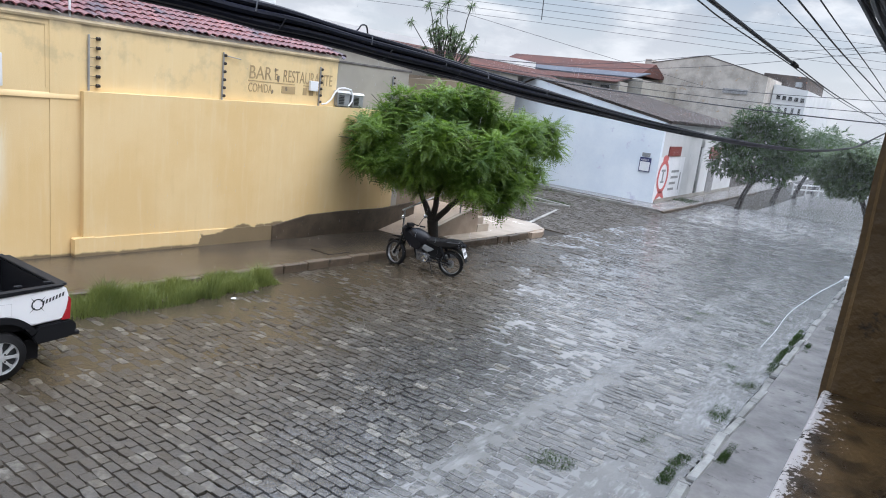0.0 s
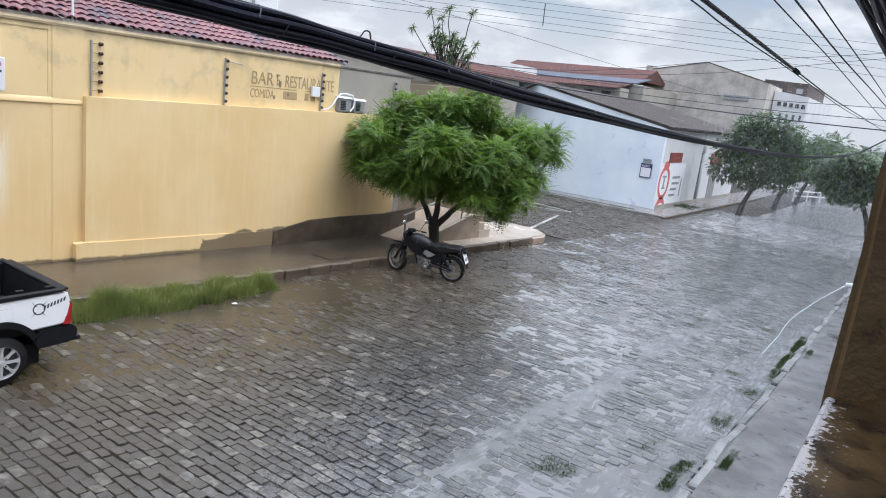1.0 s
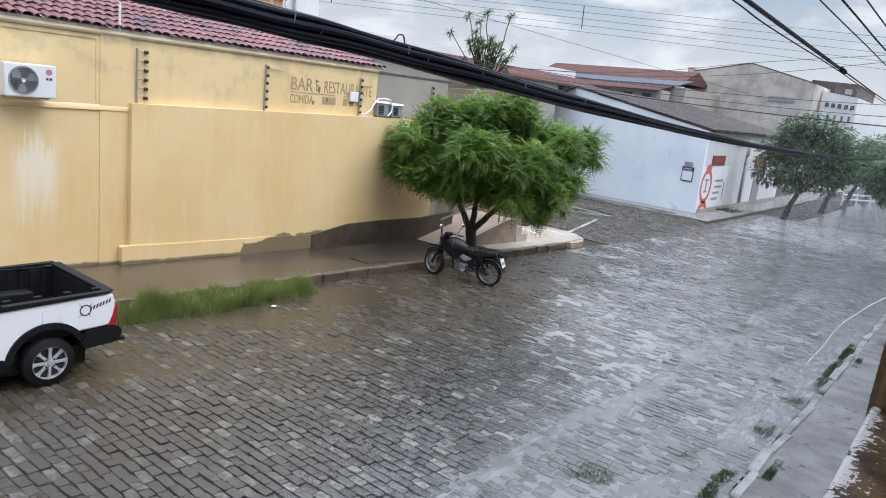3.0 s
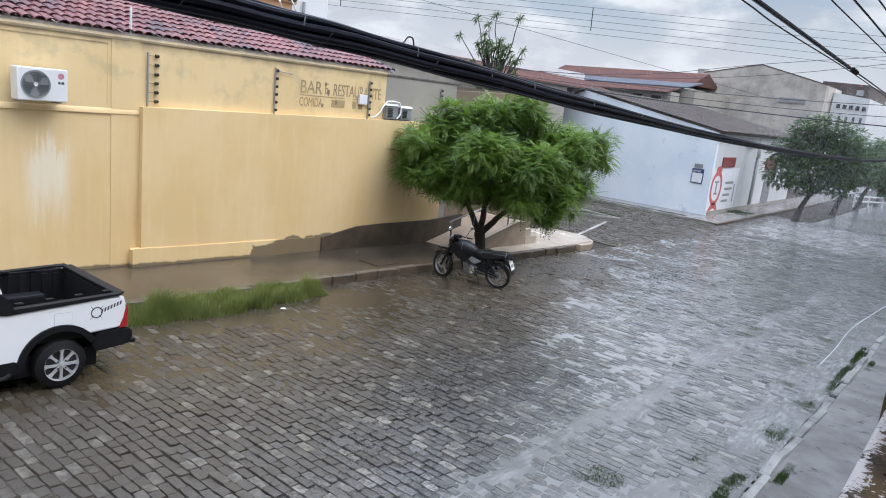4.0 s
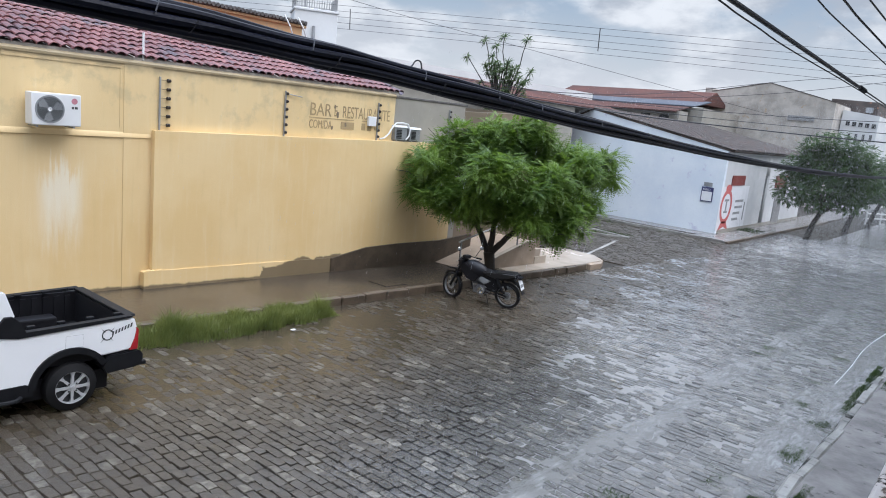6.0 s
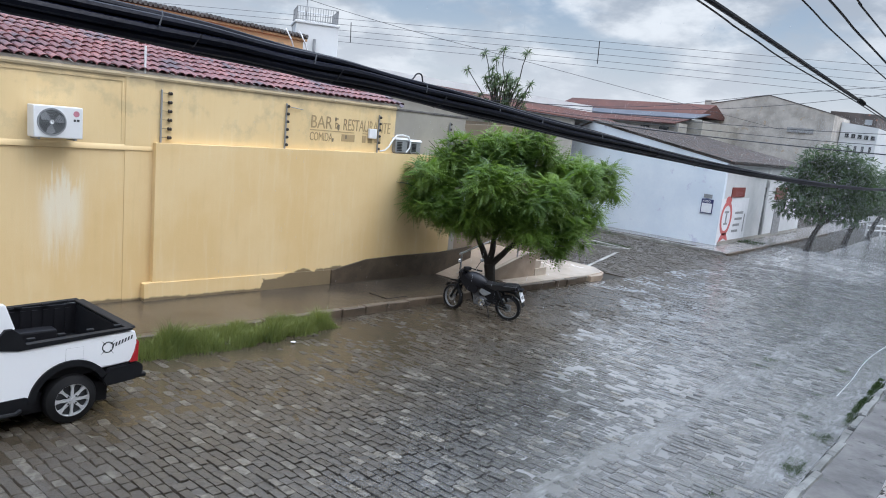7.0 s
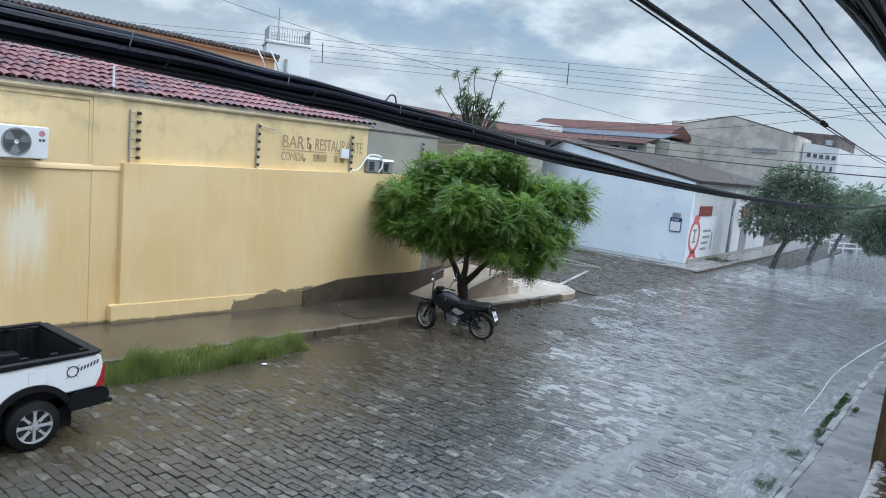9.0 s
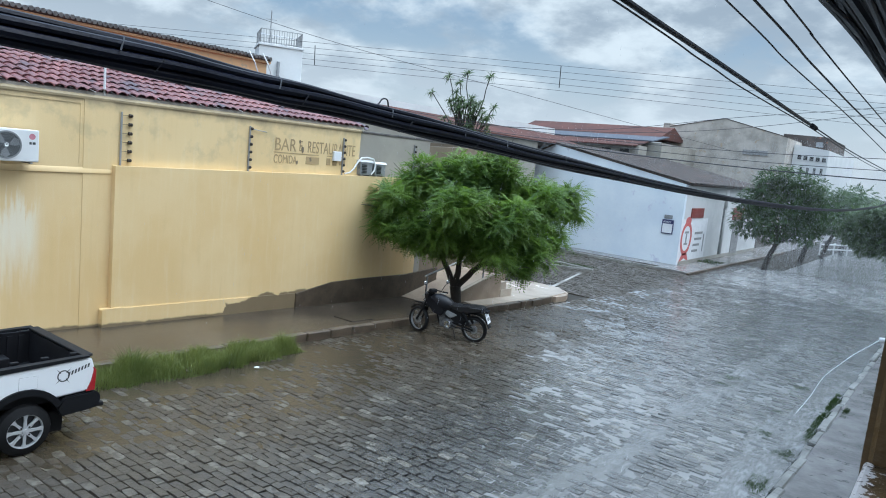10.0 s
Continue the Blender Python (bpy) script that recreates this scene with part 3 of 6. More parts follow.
setting("balcony_pillar", bm, M["pillar"], "rough wet brown rendered pillar", "pillar")
bm = BM()
box(bm, -0.08, 0.2, -10, 2.48, -1.0, 2.77)
box(bm, -0.08, 0.2, 3.02, 45, -2.5, 7.6)
setting("wall_own", bm, M["greyw"], "plain rendered front of the balcony building", "wall")
bm = BM()
box(bm, 0.21, 5.0, -10, 2.48, 2.55, 2.75)
setting("balcony_floor", bm, M["walk2"], "cement balcony floor", "floor")
bm = BM()
box(bm, 3.0, 3.2, -10, 3.0, 2.76, 6.2)
setting("wall_balcony", bm, M["greyw"], "plain rendered wall behind the balcony", "wall")
bm = BM()
box(bm, 0.31, 5.0, -10, 3.2, 6.21, 6.4)
setting("balcony_ceiling", bm, M["greyw"], "plain balcony ceiling slab", "ceiling")

# ---- houses behind the yellow wall ----
RY0, RY1, RX0, RX1, RZ0, RZ1 = -6.0, 13.55, -12.99, -18.0, 4.34, 5.72
bm = BM()
prism(bm, [(RX0 - 0.1, RZ0 - 0.10), (RX1, RZ1 - 0.10), (RX1, RZ1 - 0.16), (RX0 - 0.1, RZ0 - 0.16)], "y", RY0, RY1)
roof = thing("tiled_roof", pose(0, 0, 0), "low roof of wet red clay barrel tiles", "roof")
part("roof_deck", bm, M["brownw"], roof)
bm = BM()
prism(bm, [(RX0 + 0.04, RZ0 - 0.10), (RX0 + 0.05, RZ0 + 0.0), (RX0 - 0.15, RZ0 + 0.05), (RX0 - 0.15, RZ0 - 0.09)], "y", RY0, RY1 - 0.1)
part("mortar_bed", bm, M["conc"], roof, "cement filling under the lowest tiles")
bm = BM()
box(bm, -18.3, -17.74, -8, 13.95, 3, 6.12)
box(bm, -24, -18.3, 13.7, 13.95, 3, 6.12)
house = thing("orange_house", pose(0, 0, 0), "orange rendered house with a grey tiled eave", "house")
part("wall", bm, M["orange"], house)
bm = BM()
prism(bm, [(-17.735, 6.05), (-17.66, 6.07), (-17.66, 6.13), (-18.2, 6.2), (-18.2, 6.05)], "y", -8, 14.05)
part("fascia", bm, M["orange"], house, "narrow painted moulding under the tiles")
bm = BM()
prism(bm, [(-17.62, 6.17), (-22, 6.45), (-22, 6.35), (-17.7, 6.12)], "y", -8, 14.05)
part("roof", bm, M["tilecap"], house)
bm = BM()
for i in range(169):
    y = -7.9 + i * 0.13
    tube(bm, [(-17.55, y, 6.19 + 0.02 * rng.random()), (-17.98, y, 6.23)], [0.058, 0.054], 7)
part("eave_tiles", bm, M["tilecap"], house, "row of mossy grey tile ends")
bm = BM()
for y in (13.1, 13.6):
    tube(bm, [(-17.5, y, 6.3), (-17.3, y + 0.06, 6.0), (-17.35, y + 0.3, 5.6), (-17.6, y + 0.5, 5.3)], 0.02, 6)
part("loose_cable", bm, M["acw"], house, "pale slack cables hanging from the eave")

tower = thing("water_tower", pose(-26, 21.2, -2, 0, 0, -32), "small white rendered water tank tower with a roof railing", "tower")
bm = BM()
box(bm, -1.9, 0.0, -0.97, 0.97, 0, 9.95, 0.02)
part("shaft", bm, M["farw"], tower)
bm = BM()
box(bm, -1.95, 0.05, -1.02, 1.02, 9.95, 10.06, 0.02)
part("slab", bm, M["farw"], tower)
bm = BM()
tube(bm, [(0.08, -0.1, 6), (0.08, -0.1, 9.3)], 0.07, 8)
part("downpipe", bm, M["pole"], tower, "grey pipe up the shaft")
bm = BM()
for i in range(17):
    y = -0.92 + i * 0.115
    tube(bm, [(-0.03, y, 10.08), (-0.03, y, 10.68)], 0.014, 4)
    tube(bm, [(-1.85, y, 10.06), (-1.85, y, 10.68)], 0.014, 4)
for i in range(17):
    x = -1.85 + i * 0.114
    tube(bm, [(x, -0.92, 10.06), (x, -0.92, 10.68)], 0.014, 4)
    tube(bm, [(x, 0.92, 10.06), (x, 0.92, 10.68)], 0.014, 4)
for z in (10.12, 10.68):
    tube(bm, [(-0.03, -0.92, z), (-0.03, 0.92, z), (-1.85, 0.92, z), (-1.85, -0.92, z), (-0.03, -0.92, z)], 0.018, 4)
part("railing", bm, M["steel"], tower, "thin steel bar railing")
bm = BM()
tube(bm, [(-0.6, -0.45, 10.0), (-0.6, -0.45, 11.6)], 0.025, 6)
tube(bm, [(-0.6, -0.7, 11.2), (-0.6, -0.2, 11.2)], 0.012, 4)
part("antenna", bm, M["steel"], tower)

shed = thing("long_shed", pose(0, 0, 0), "long low building with pale parapet and red roof edge", "building")
bm = BM()
prism(bm, [(20.5, 0), (44, 0), (44, 6.45), (20.5, 6.3)], "x", -24.6, -24.0)
part("parapet", bm, M["farw"], shed, "pale rendered parapet")
bm = BM()
prism(bm, [(-23.99, 6.02), (-21.6, 5.35), (-21.6, 5.25), (-23.99, 5.9)], "y", 21.9, 44)
part("roof", bm, M["tilefar"], shed, "weathered red tile lean-to roof")
bm = BM()
box(bm, -22.0, -21.8, 21.9, 38, -1, 5.3)
part("wall", bm, M["greyw"], shed)

# ---- white corner house across the side street ----
corner = thing("corner_house", pose(0, 0, 0), "pale blue and white single-storey corner house with old tile roof", "house")
bm = BM()
prism(bm, [(-24.15, -2.5), (-13.0, -2.5), (-13.0, 3.6), (-21.3, 5.2), (-22.3, 5.25), (-24.15, 3.9)], "y", 40.0, 40.3)
part("side_wall", bm, M["whitew"], corner, "pale blue lime-washed gable wall")
bm = BM()
box(bm, -13.3, -13.0, 40.3, 48.0, -2.5, 3.66)
box(bm, -13.3, -13.0, 48.9, 58, -2.5, 3.66)
box(bm, -13.3, -13.0, 48.0, 48.9, 2.2, 3.66)
part("front_wall", bm, M["whitef"], corner, "white painted street front")
bm = BM()
prism(bm, [(40.3, -1.3), (58, -1.3), (58, -0.9), (40.3, -0.9)], "x", -13.0, -12.97)
part("footing", bm, M["greyw"], corner)
bm = BM()
prism(bm, [(-12.6, 3.62), (-21.6, 5.36), (-25, 3.8), (-25, 3.7), (-21.6, 5.24), (-12.7, 3.5)], "y", 39.98, 58)
part("roof", bm, M["tilegrey"], corner, "dark weathered tile roof")
bm = BM()
for j in range(22):
    for i in range(30):
        u0, u1 = i / 30, (i + 1.15) / 30
        y = 40.0 + j * 0.84 + rng.uniform(-0.05, 0.05)
        a, b = Vector((-12.55 - 9 * u0, y, 3.66 + 1.74 * u0)), Vector((-12.55 - 9 * u1, y, 3.64 + 1.74 * u1))
        for k in range(4):
            o = Vector((0, k * 0.21, 0))
            quadface(bm, [a + o + Vector((0, -0.1, 0)), a + o + Vector((0, 0, 0.07)), b + o + Vector((0, 0, 0.05)), b + o + Vector((0, -0.1, -0.02))])
            quadface(bm, [a + o + Vector((0, 0, 0.07)), a + o + Vector((0, 0.1, 0)), b + o + Vector((0, 0.1, -0.02)), b + o + Vector((0, 0, 0.05))])
tagged(part("tile_cover", bm, M["tilegrey"], corner, smooth=False), kind="stuff")
bm = BM()
box(bm, -13.2, -13.14, 48.02, 48.88, -1.0, 1.5, 0.01)
part("door", bm, M["fan"], corner, "tall narrow dark grey door")
bm = BM()
box(bm, -13.2, -13.12, 48.02, 48.88, 1.52, 2.18, 0.01)
part("transom", bm, M["glass"], corner)
bm = BM()
box(bm, -13.0, -12.9, 50.4, 53.0, 1.4, 2.2, 0.02)
part("awning_board", bm, M["signbrown"], corner, "dull red board over the shopfront")
bm = BM()
box(bm, -13.02, -12.96, 50.9, 52.6, -1.0, 1.4, 0.01)
part("shutter", bm, M["doorgrey"], corner, "grey roll-down shutter")
bm = BM()
box(bm, -12.99, -12.94, 41.42, 43.72, 1.62, 2.2, 0.008)
part("plaque", bm, M["signbrown"], corner, "dark red painted plaque")
bm = BM()
box(bm, -13.0, -12.985, 39.95, 44.9, -0.95, 1.56)
part("painted_panel", bm, M["paper"], corner, "white painted advertising panel")
bm = BM()
lathe(bm, [(-12.98, 0.74), (-12.98, 1.0), (-12.972, 1.0), (-12.972, 0.74)], "x", 36)
for v in bm.verts:
    v.co = Vector((v.co.x, 41.1 + v.co.y * 0.95, 0.42 + v.co.z * 1.0))
prism(bm, [(40.75, -0.45), (41.5, -0.45), (42.0, -1.0), (41.15, -0.75), (40.2, -1.0)], "x", -12.98, -12.972)
ball(bm, (-12.975, 41.15, 1.45), 0.006, 0.5, 0.24)
part("painted_seal", bm, M["signred"], corner, "red round seal with ribbon tails")
for y0, y1, z0, z1 in ((41.0, 41.2, 0.16, 0.71), (40.75, 41.45, 0.72, 0.84), (40.8, 41.4, 0.05, 0.15), (42.6, 44.1, 0.62, 0.76), (42.65, 44.0, 0.26, 0.40), (42.5, 43.7, -0.10, 0.04), (42.4, 43.5, -0.46, -0.32), (44.35, 44.5, -0.5, 0.6)):
    bm = BM()
    box(bm, -12.98, -12.972, y0, y1, z0, z1)
    part("painted_bar", bm, M["acgrey"], corner, "faded illegible line of writing")
bm = BM()
prism(bm, [(-22.9, 1.75), (-21.4, 1.75), (-21.5, 2.3), (-22.8, 2.3)], "y", 39.5, 40.0)
part("door_canopy", bm, M["orange"], corner, "small orange tiled canopy on the side wall")
bm = BM()
box(bm, -12.95, -12.85, 45.6, 47.2, 2.9, 3.1, 0.01)
part("meter_board", bm, M["acgrey"], corner)

notice = thing("notice_sign", pose(-13.78, 39.97, 1.03) @ Matrix.Diagonal((0.8, 1, 0.85, 1)), "white wall notice with a navy frame and heading", "sign")
bm = BM()
box(bm, -0.42, 0.42, -0.02, 0.02, -0.48, 0.48, 0.006)
part("board", bm, M["navy"], notice)
bm = BM()
box(bm, -0.36, 0.36, -0.028, -0.02, -0.42, 0.20)
part("sheet", bm, M["paper"], notice)
lettering("word", "AVISO", 0.20, pose(-0.33, -0.03, 0.26, 90), M["paper"], notice, 0.003)
bm = BM()
box(bm, -0.30, 0.30, -0.035, -0.03, 0.55, 0.80)
part("small_plate", bm, M["acgrey"], notice)

# ---- buildings in the distance ----
gable = thing("gable_warehouse", pose(0, 0, 0), "big weathered concrete warehouse with a low gable", "warehouse")
bm = BM()
prism(bm, [(-27.8, -1.3), (-15.3, -1.3), (-15.3, 8.8), (-16.2, 9.1), (-21.5, 10.4), (-26.2, 9.45), (-27.1, 9.3), (-27.1, 9.65), (-27.8, 9.65)], "y", 75, 92)
part("wall", bm, M["conc"], gable)
bm = BM()
box(bm, -19.3, -16.9, 74.9, 75.0, 6.95, 7.4)
part("high_window", bm, M["doorgrey"], gable, "long dark strip window")
bm = BM()
prism(bm, [(-27.1, 9.36), (-21.5, 10.46), (-15.3, 8.90), (-15.3, 8.82), (-21.5, 10.38), (-27.1, 9.28)], "y", 74.97, 92.2)
part("roof", bm, M["tilegrey"], gable)
annex = thing("white_annex", pose(0, 0, 0), "white two-storey building behind the warehouse", "building")
bm = BM()
prism(bm, [(-15.2, -1.3), (-12.0, -1.3), (-12.0, 8.0), (-15.2, 8.4)], "y", 78, 96)
part("wall", bm, M["farw"], annex)
bm = BM()
prism(bm, [(-17.2, 8.4), (-12.9, 8.0), (-12.9, 9.55), (-17.2, 9.7)], "y", 82, 94)
part("roof_room", bm, M["tilegrey"], annex, "brown roof storey")
for i in range(5):
    bm = BM()
    x = -14.75 + i * 0.56
    box(bm, x, x + 0.34, 77.93, 78.05, 6.95 - i * 0.03, 7.35 - i * 0.03, 0.01)
    part("window", bm, M["dark"], annex)
for i in range(4):
    bm = BM()
    x = -14.4 + i * 0.62
    box(bm, x, x + 0.22, 77.93, 78.05, 5.6, 6.2, 0.01)
    part("window", bm, M["dark"], annex)
bm = BM()
box(bm, -13.9, -13.3, 81.7, 82.1, 8.5, 9.0, 0.02)
part("cooling_unit", bm, M["acgrey"], annex)

hall = thing("long_hall", pose(0, 0, 0), "long grey hall with red and pale metal roofs", "building")
bm = BM()
box(bm, -60, -25, 62, 64, -1.3, 6.5)
box(bm, -60, -24.0, 65, 75, -1.3, 7.0)
part("wall", bm, M["greyw"], hall)
bm = BM()
prism(bm, [(61.4, 6.45), (66, 7.25), (66, 7.15), (61.4, 6.35)], "x", -60, -25.2)
part("roof", bm, M["tilefar"], hall, "dull red tile roof")
bm = BM()
prism(bm, [(64.8, 7.15), (69, 7.85), (69, 7.75), (64.8, 7.05)], "x", -44, -24.8)
part("metal_roof", bm, M["metalroof"], hall, "pale blue metal roof")
bm = BM()
prism(bm, [(68, 7.6), (72, 8.95), (76, 7.6)], "x", -42, -25.5)
part("upper_roof", bm, M["tilefar"], hall)
for i in range(10):
    bm = BM()
    x = -43 + i * 1.8
    box(bm, x, x + 0.9, 61.93, 62.05, 5.3, 6.1, 0.02)
    part("window", bm, M["dark"], hall)

# ---- entrance ramp ----
RT = gz(14.7) + 0.165
ramp_thing = thing("entrance_ramp", pose(0, 0, 0), "beige rendered entrance ramp with steps and a thin handrail", "ramp")
bm = BM()
prism(bm, [(15.3, RT - 0.3), (15.3, RT - 0.01), (17.95, 0.27), (18.6, 0.28), (18.6, -0.9)], "x", -13.2, -11.42)
part("ramp_body", bm, M["beige"], ramp_thing)
bm = BM()
prism(bm, [(15.3, RT), (17.95, 0.28), (18.62, 0.29), (18.62, 0.33), (17.94, 0.32), (15.3, RT + 0.03)], "x", -11.52, -11.38)
part("ramp_coping", bm, M["beigetop"], ramp_thing, "pale cement edge")
for k in range(2):
    bm = BM()
    box(bm, -13.2 + 0.01 * k, -11.40 - 0.03 * k, 18.601, 18.95 + 0.33 * (1 - k), -0.9, -0.20 + 0.24 * k, 0.012)
    part("step", bm, M["beigetop"], ramp_thing)
bm = BM()
tube(bm, [(-11.47, 14.85, RT), (-11.47, 14.85, 0.56)], 0.025, 8)
part("rail_post", bm, M["steel"], ramp_thing)
bm = BM()
tube(bm, [(-11.47, 17.6, 0.25), (-11.47, 17.6, 1.12)], 0.025, 8)
part("rail_post", bm, M["steel"], ramp_thing)
bm = BM()
tube(bm, [(-11.47, 14.75, 0.54), (-11.47, 16.2, 0.83), (-11.47, 17.6, 1.12), (-11.47, 18.5, 1.14)], 0.024, 8)
part("handrail", bm, M["acw"], ramp_thing, "white painted tube handrail")
plate = thing("ramp_plate", pose(-12.1, 15.75, gz(15.7) + 0.165, -1.85, 0, 0), "dark wet metal plate on the pavement", "plate")
bm = BM()
prism(bm, [(-0.32, 0.0), (0.32, 0.0), (0.32, 0.16), (-0.32, 0.03)], "x", -0.28, 0.28)
part("plate_sheet", bm, M["bikeblack"], plate)


def poly_slab(pts, top, deep=0.5):
    bm = BM()
    lo = [bm.verts.new((x, y, gz(y) - deep)) for x, y in pts]
    hi = [bm.verts.new((x, y, gz(y) + top)) for x, y in pts]
    bm.faces.new(lo[::-1])
    bm.faces.new(hi)
    for i in range(len(pts)):
        j = (i + 1) % len(pts)
        bm.faces.new((lo[i], lo[j], hi[j], hi[i]))
    return bm


setting("pavement_corner", poly_slab([(-13.2, 17.2), (-12.0, 16.8), (KL - 0.16, 16.5), (KL - 0.16, 20.95), (-10.9, 22.2), (-11.6, 23.0), (-13.2, 23.0)], 0.172),
        M["beigetop"], "pale wet cement landing at the street corner", "pavement")
nose = setting("pavement_nose", poly_slab([(KL - 0.02, 20.95), (-10.6, 21.6), (-10.9, 22.35), (-11.7, 23.15), (-13.2, 23.2), (-13.2, 23.0), (-11.6, 22.99), (-10.91, 22.2), (KL - 0.15, 20.95)], 0.15),
               M["beige"], "rounded cement kerb at the corner", "kerb")


def bar_line(p, q, wide, top, material, name, label, category):
    d = (Vector(q) - Vector(p)).normalized()
    o = Vector((-d.y, d.x)) * wide / 2
    a, b = Vector(p), Vector(q)
    return setting(name, poly_slab([tuple(a + o), tuple(b + o), tuple(b - o), tuple(a - o)], top, 0.2), material, label, category)


bar_line((-12.3, 23.7), (-13.95, 29.6), 0.13, 0.012, M["kerbw"], "road_line", "worn white painted line on the setts", "road marking")
bar_line((-15.9, 30.2), (-14.1, 31.2), 0.13, 0.09, M["kerbw"], "island_kerb_1", "whitewashed low kerb of a small island", "kerb")
bar_line((-16.6, 32.1), (-14.15, 31.35), 0.13, 0.09, M["kerbw"], "island_kerb_2", "whitewashed low kerb of a small island", "kerb")
bar_line((-30, 38.2), (-11.6, 37.3), 0.16, 0.13, M["kerbw"], "far_kerb_1", "worn whitewashed kerb before the corner house", "kerb")
bar_line((-11.35, 37.0), (-11.25, 60), 0.16, 0.10, M["kerb"], "far_kerb_2", "grey kerb along the far pavement", "kerb")

# ---- wall fittings ----


def fence_post(y, z0, z1, n, off, x=-12.9, arm=False):
    p = thing("fence_post", pose(x, y, z0), "thin grey electric fence post with dark insulators", "fence post", "electric fence posts")
    h = z1 - z0
    bm = BM()
    box(bm, 0.012, 0.05, -0.014, 0.014, 0, h, 0.004)
    part("upright", bm, M["pole"], p)
    for i in range(n):
        z = 0.1 + (h - 0.16) * i / (n - 1)
        bm = BM()
        if off:
            tube(bm, [(0.03, 0.0, z), (0.03, off, z)], 0.004, 5)
        lathe(bm, [(0.0, 0.012), (0.0, 0.034), (0.022, 0.036), (0.03, 0.02), (0.045, 0.034), (0.066, 0.03), (0.07, 0.01)], "y", 10, (0.04, off, z))
        part("insulator", bm, M["ins"], p)
    if arm:
        bm = BM()
        tube(bm, [(0.03, 0, h - 0.06), (0.05, 0.44, h - 0.1)], 0.011, 6)
        part("arm", bm, M["steel"], p, "short rusty arm")
    return p


fence_post(6.87, 3.04, 4.04, 6, 0.14)
fence_post(9.79, 3.04, 4.05, 6, 0.0, arm=True)
fence_post(12.68, 3.07, 4.02, 6, 0.0)
fence_post(15.86, 3.3, 4.05, 5, 0.0, x=-13.2)
rp = thing("roof_rod", pose(-12.95, 6.57, 4.30), "short white pipe standing on the wall coping", "pipe")
bm = BM()
tube(bm, [(0, 0, 0), (0, 0, 0.5)], 0.022, 8)
part("rod", bm, M["acw"], rp)

ac = thing("air_conditioner", pose(-12.89, 4.90, 3.02), "white outdoor air conditioning unit on wall brackets", "air conditioner")
bm = BM()
box(bm, 0.08, 0.36, -0.39, 0.39, 0.02, 0.55, 0.018)
part("casing", bm, M["acw"], ac)
bm = BM()
lathe(bm, [(0.355, 0.205), (0.355, 0.228), (0.372, 0.228), (0.372, 0.205)], "x", 36, (0, -0.11, 0.285))
part("fan_ring", bm, M["acgrey"], ac)
bm = BM()
lathe(bm, [(0.362, 0.0), (0.362, 0.208), (0.3645, 0.208), (0.3645, 0.0)], "x", 30, (0, -0.11, 0.285), closed=False)
part("fan_recess", bm, M["fan"], ac)
for k in range(3):
    bm = BM()
    a0 = 2 * math.pi * k / 3 + 0.4
    pts = [(0.03, 0.0), (0.08, 0.35), (0.17, 0.45), (0.2, 0.1), (0.195, -0.35), (0.12, -0.5), (0.05, -0.35)]
    prism(bm, [(-0.11 + r * math.cos(a0 + w), 0.285 + r * math.sin(a0 + w)) for r, w in pts], "x", 0.366, 0.372)
    part("fan_blade", bm, M["acgrey"], ac)
bm = BM()
lathe(bm, [(0.362, 0.001), (0.376, 0.03), (0.362, 0.038)], "x", 16, (0, -0.11, 0.285), closed=False)
part("fan_hub", bm, M["acw"], ac)
bm = BM()
for r in (0.05, 0.075, 0.1, 0.125, 0.15, 0.175, 0.198):
    lathe(bm, [(0.376, r - 0.002), (0.379, r), (0.376, r + 0.002)], "x", 30, (0, -0.11, 0.285))
for k in range(6):
    a0 = math.pi * k / 3
    tube(bm, [(0.378, -0.11 + 0.03 * math.cos(a0), 0.285 + 0.03 * math.sin(a0)), (0.378, -0.11 + 0.215 * math.cos(a0), 0.285 + 0.215 * math.sin(a0))], 0.0022, 4)
part("fan_guard", bm, M["acgrey"], ac)
bm = BM()
lathe(bm, [(0.360, 0.0), (0.3625, 0.05), (0.360, 0.05)], "x", 20, (0, 0.28, 0.44), closed=False)
part("badge", bm, M["logo"], ac, "round dull red maker's badge")
bm = BM()
box(bm, 0.360, 0.363, 0.235, 0.27, 0.31, 0.35)
box(bm, 0.360, 0.363, 0.285, 0.33, 0.31, 0.35)
part("badge_bar", bm, M["ink"], ac)
for y in (-0.3, 0.28):
    bm = BM()
    box(bm, 0.0, 0.34, y - 0.018, y + 0.018, -0.012, 0.02)
    part("bracket", bm, M["steel"], ac)


def ledge_unit(y, w, h, d):
    u = thing("condenser_unit", pose(-13.05, y, 3.09), "weathered condenser unit standing on the wall ledge", "air conditioner", "condensers on the ledge")
    bm = BM()
    box(bm, 0, d, 0, w, 0.02, h, 0.02)
    part("casing", bm, M["acgrey"], u)
    bm = BM()
    prism(bm, [(-0.02, h), (d + 0.02, h), (d * 0.8, h + 0.05), (0.05, h + 0.05)], "y", -0.02, w + 0.02)
    part("lid", bm, M["acw"], u)
    for k in range(6):
        bm = BM()
        z = 0.07 + k * (h - 0.12) / 6
        box(bm, d, d + 0.008, 0.06, w * 0.55, z, z + 0.025)
        part("louvre", bm, M["dark"], u)
    for yy in (0.06, w - 0.1):
        bm = BM()
        box(bm, 0.02, d, yy, yy + 0.05, -0.005, 0.03)
        part("foot", bm, M["steel"], u)
    return u


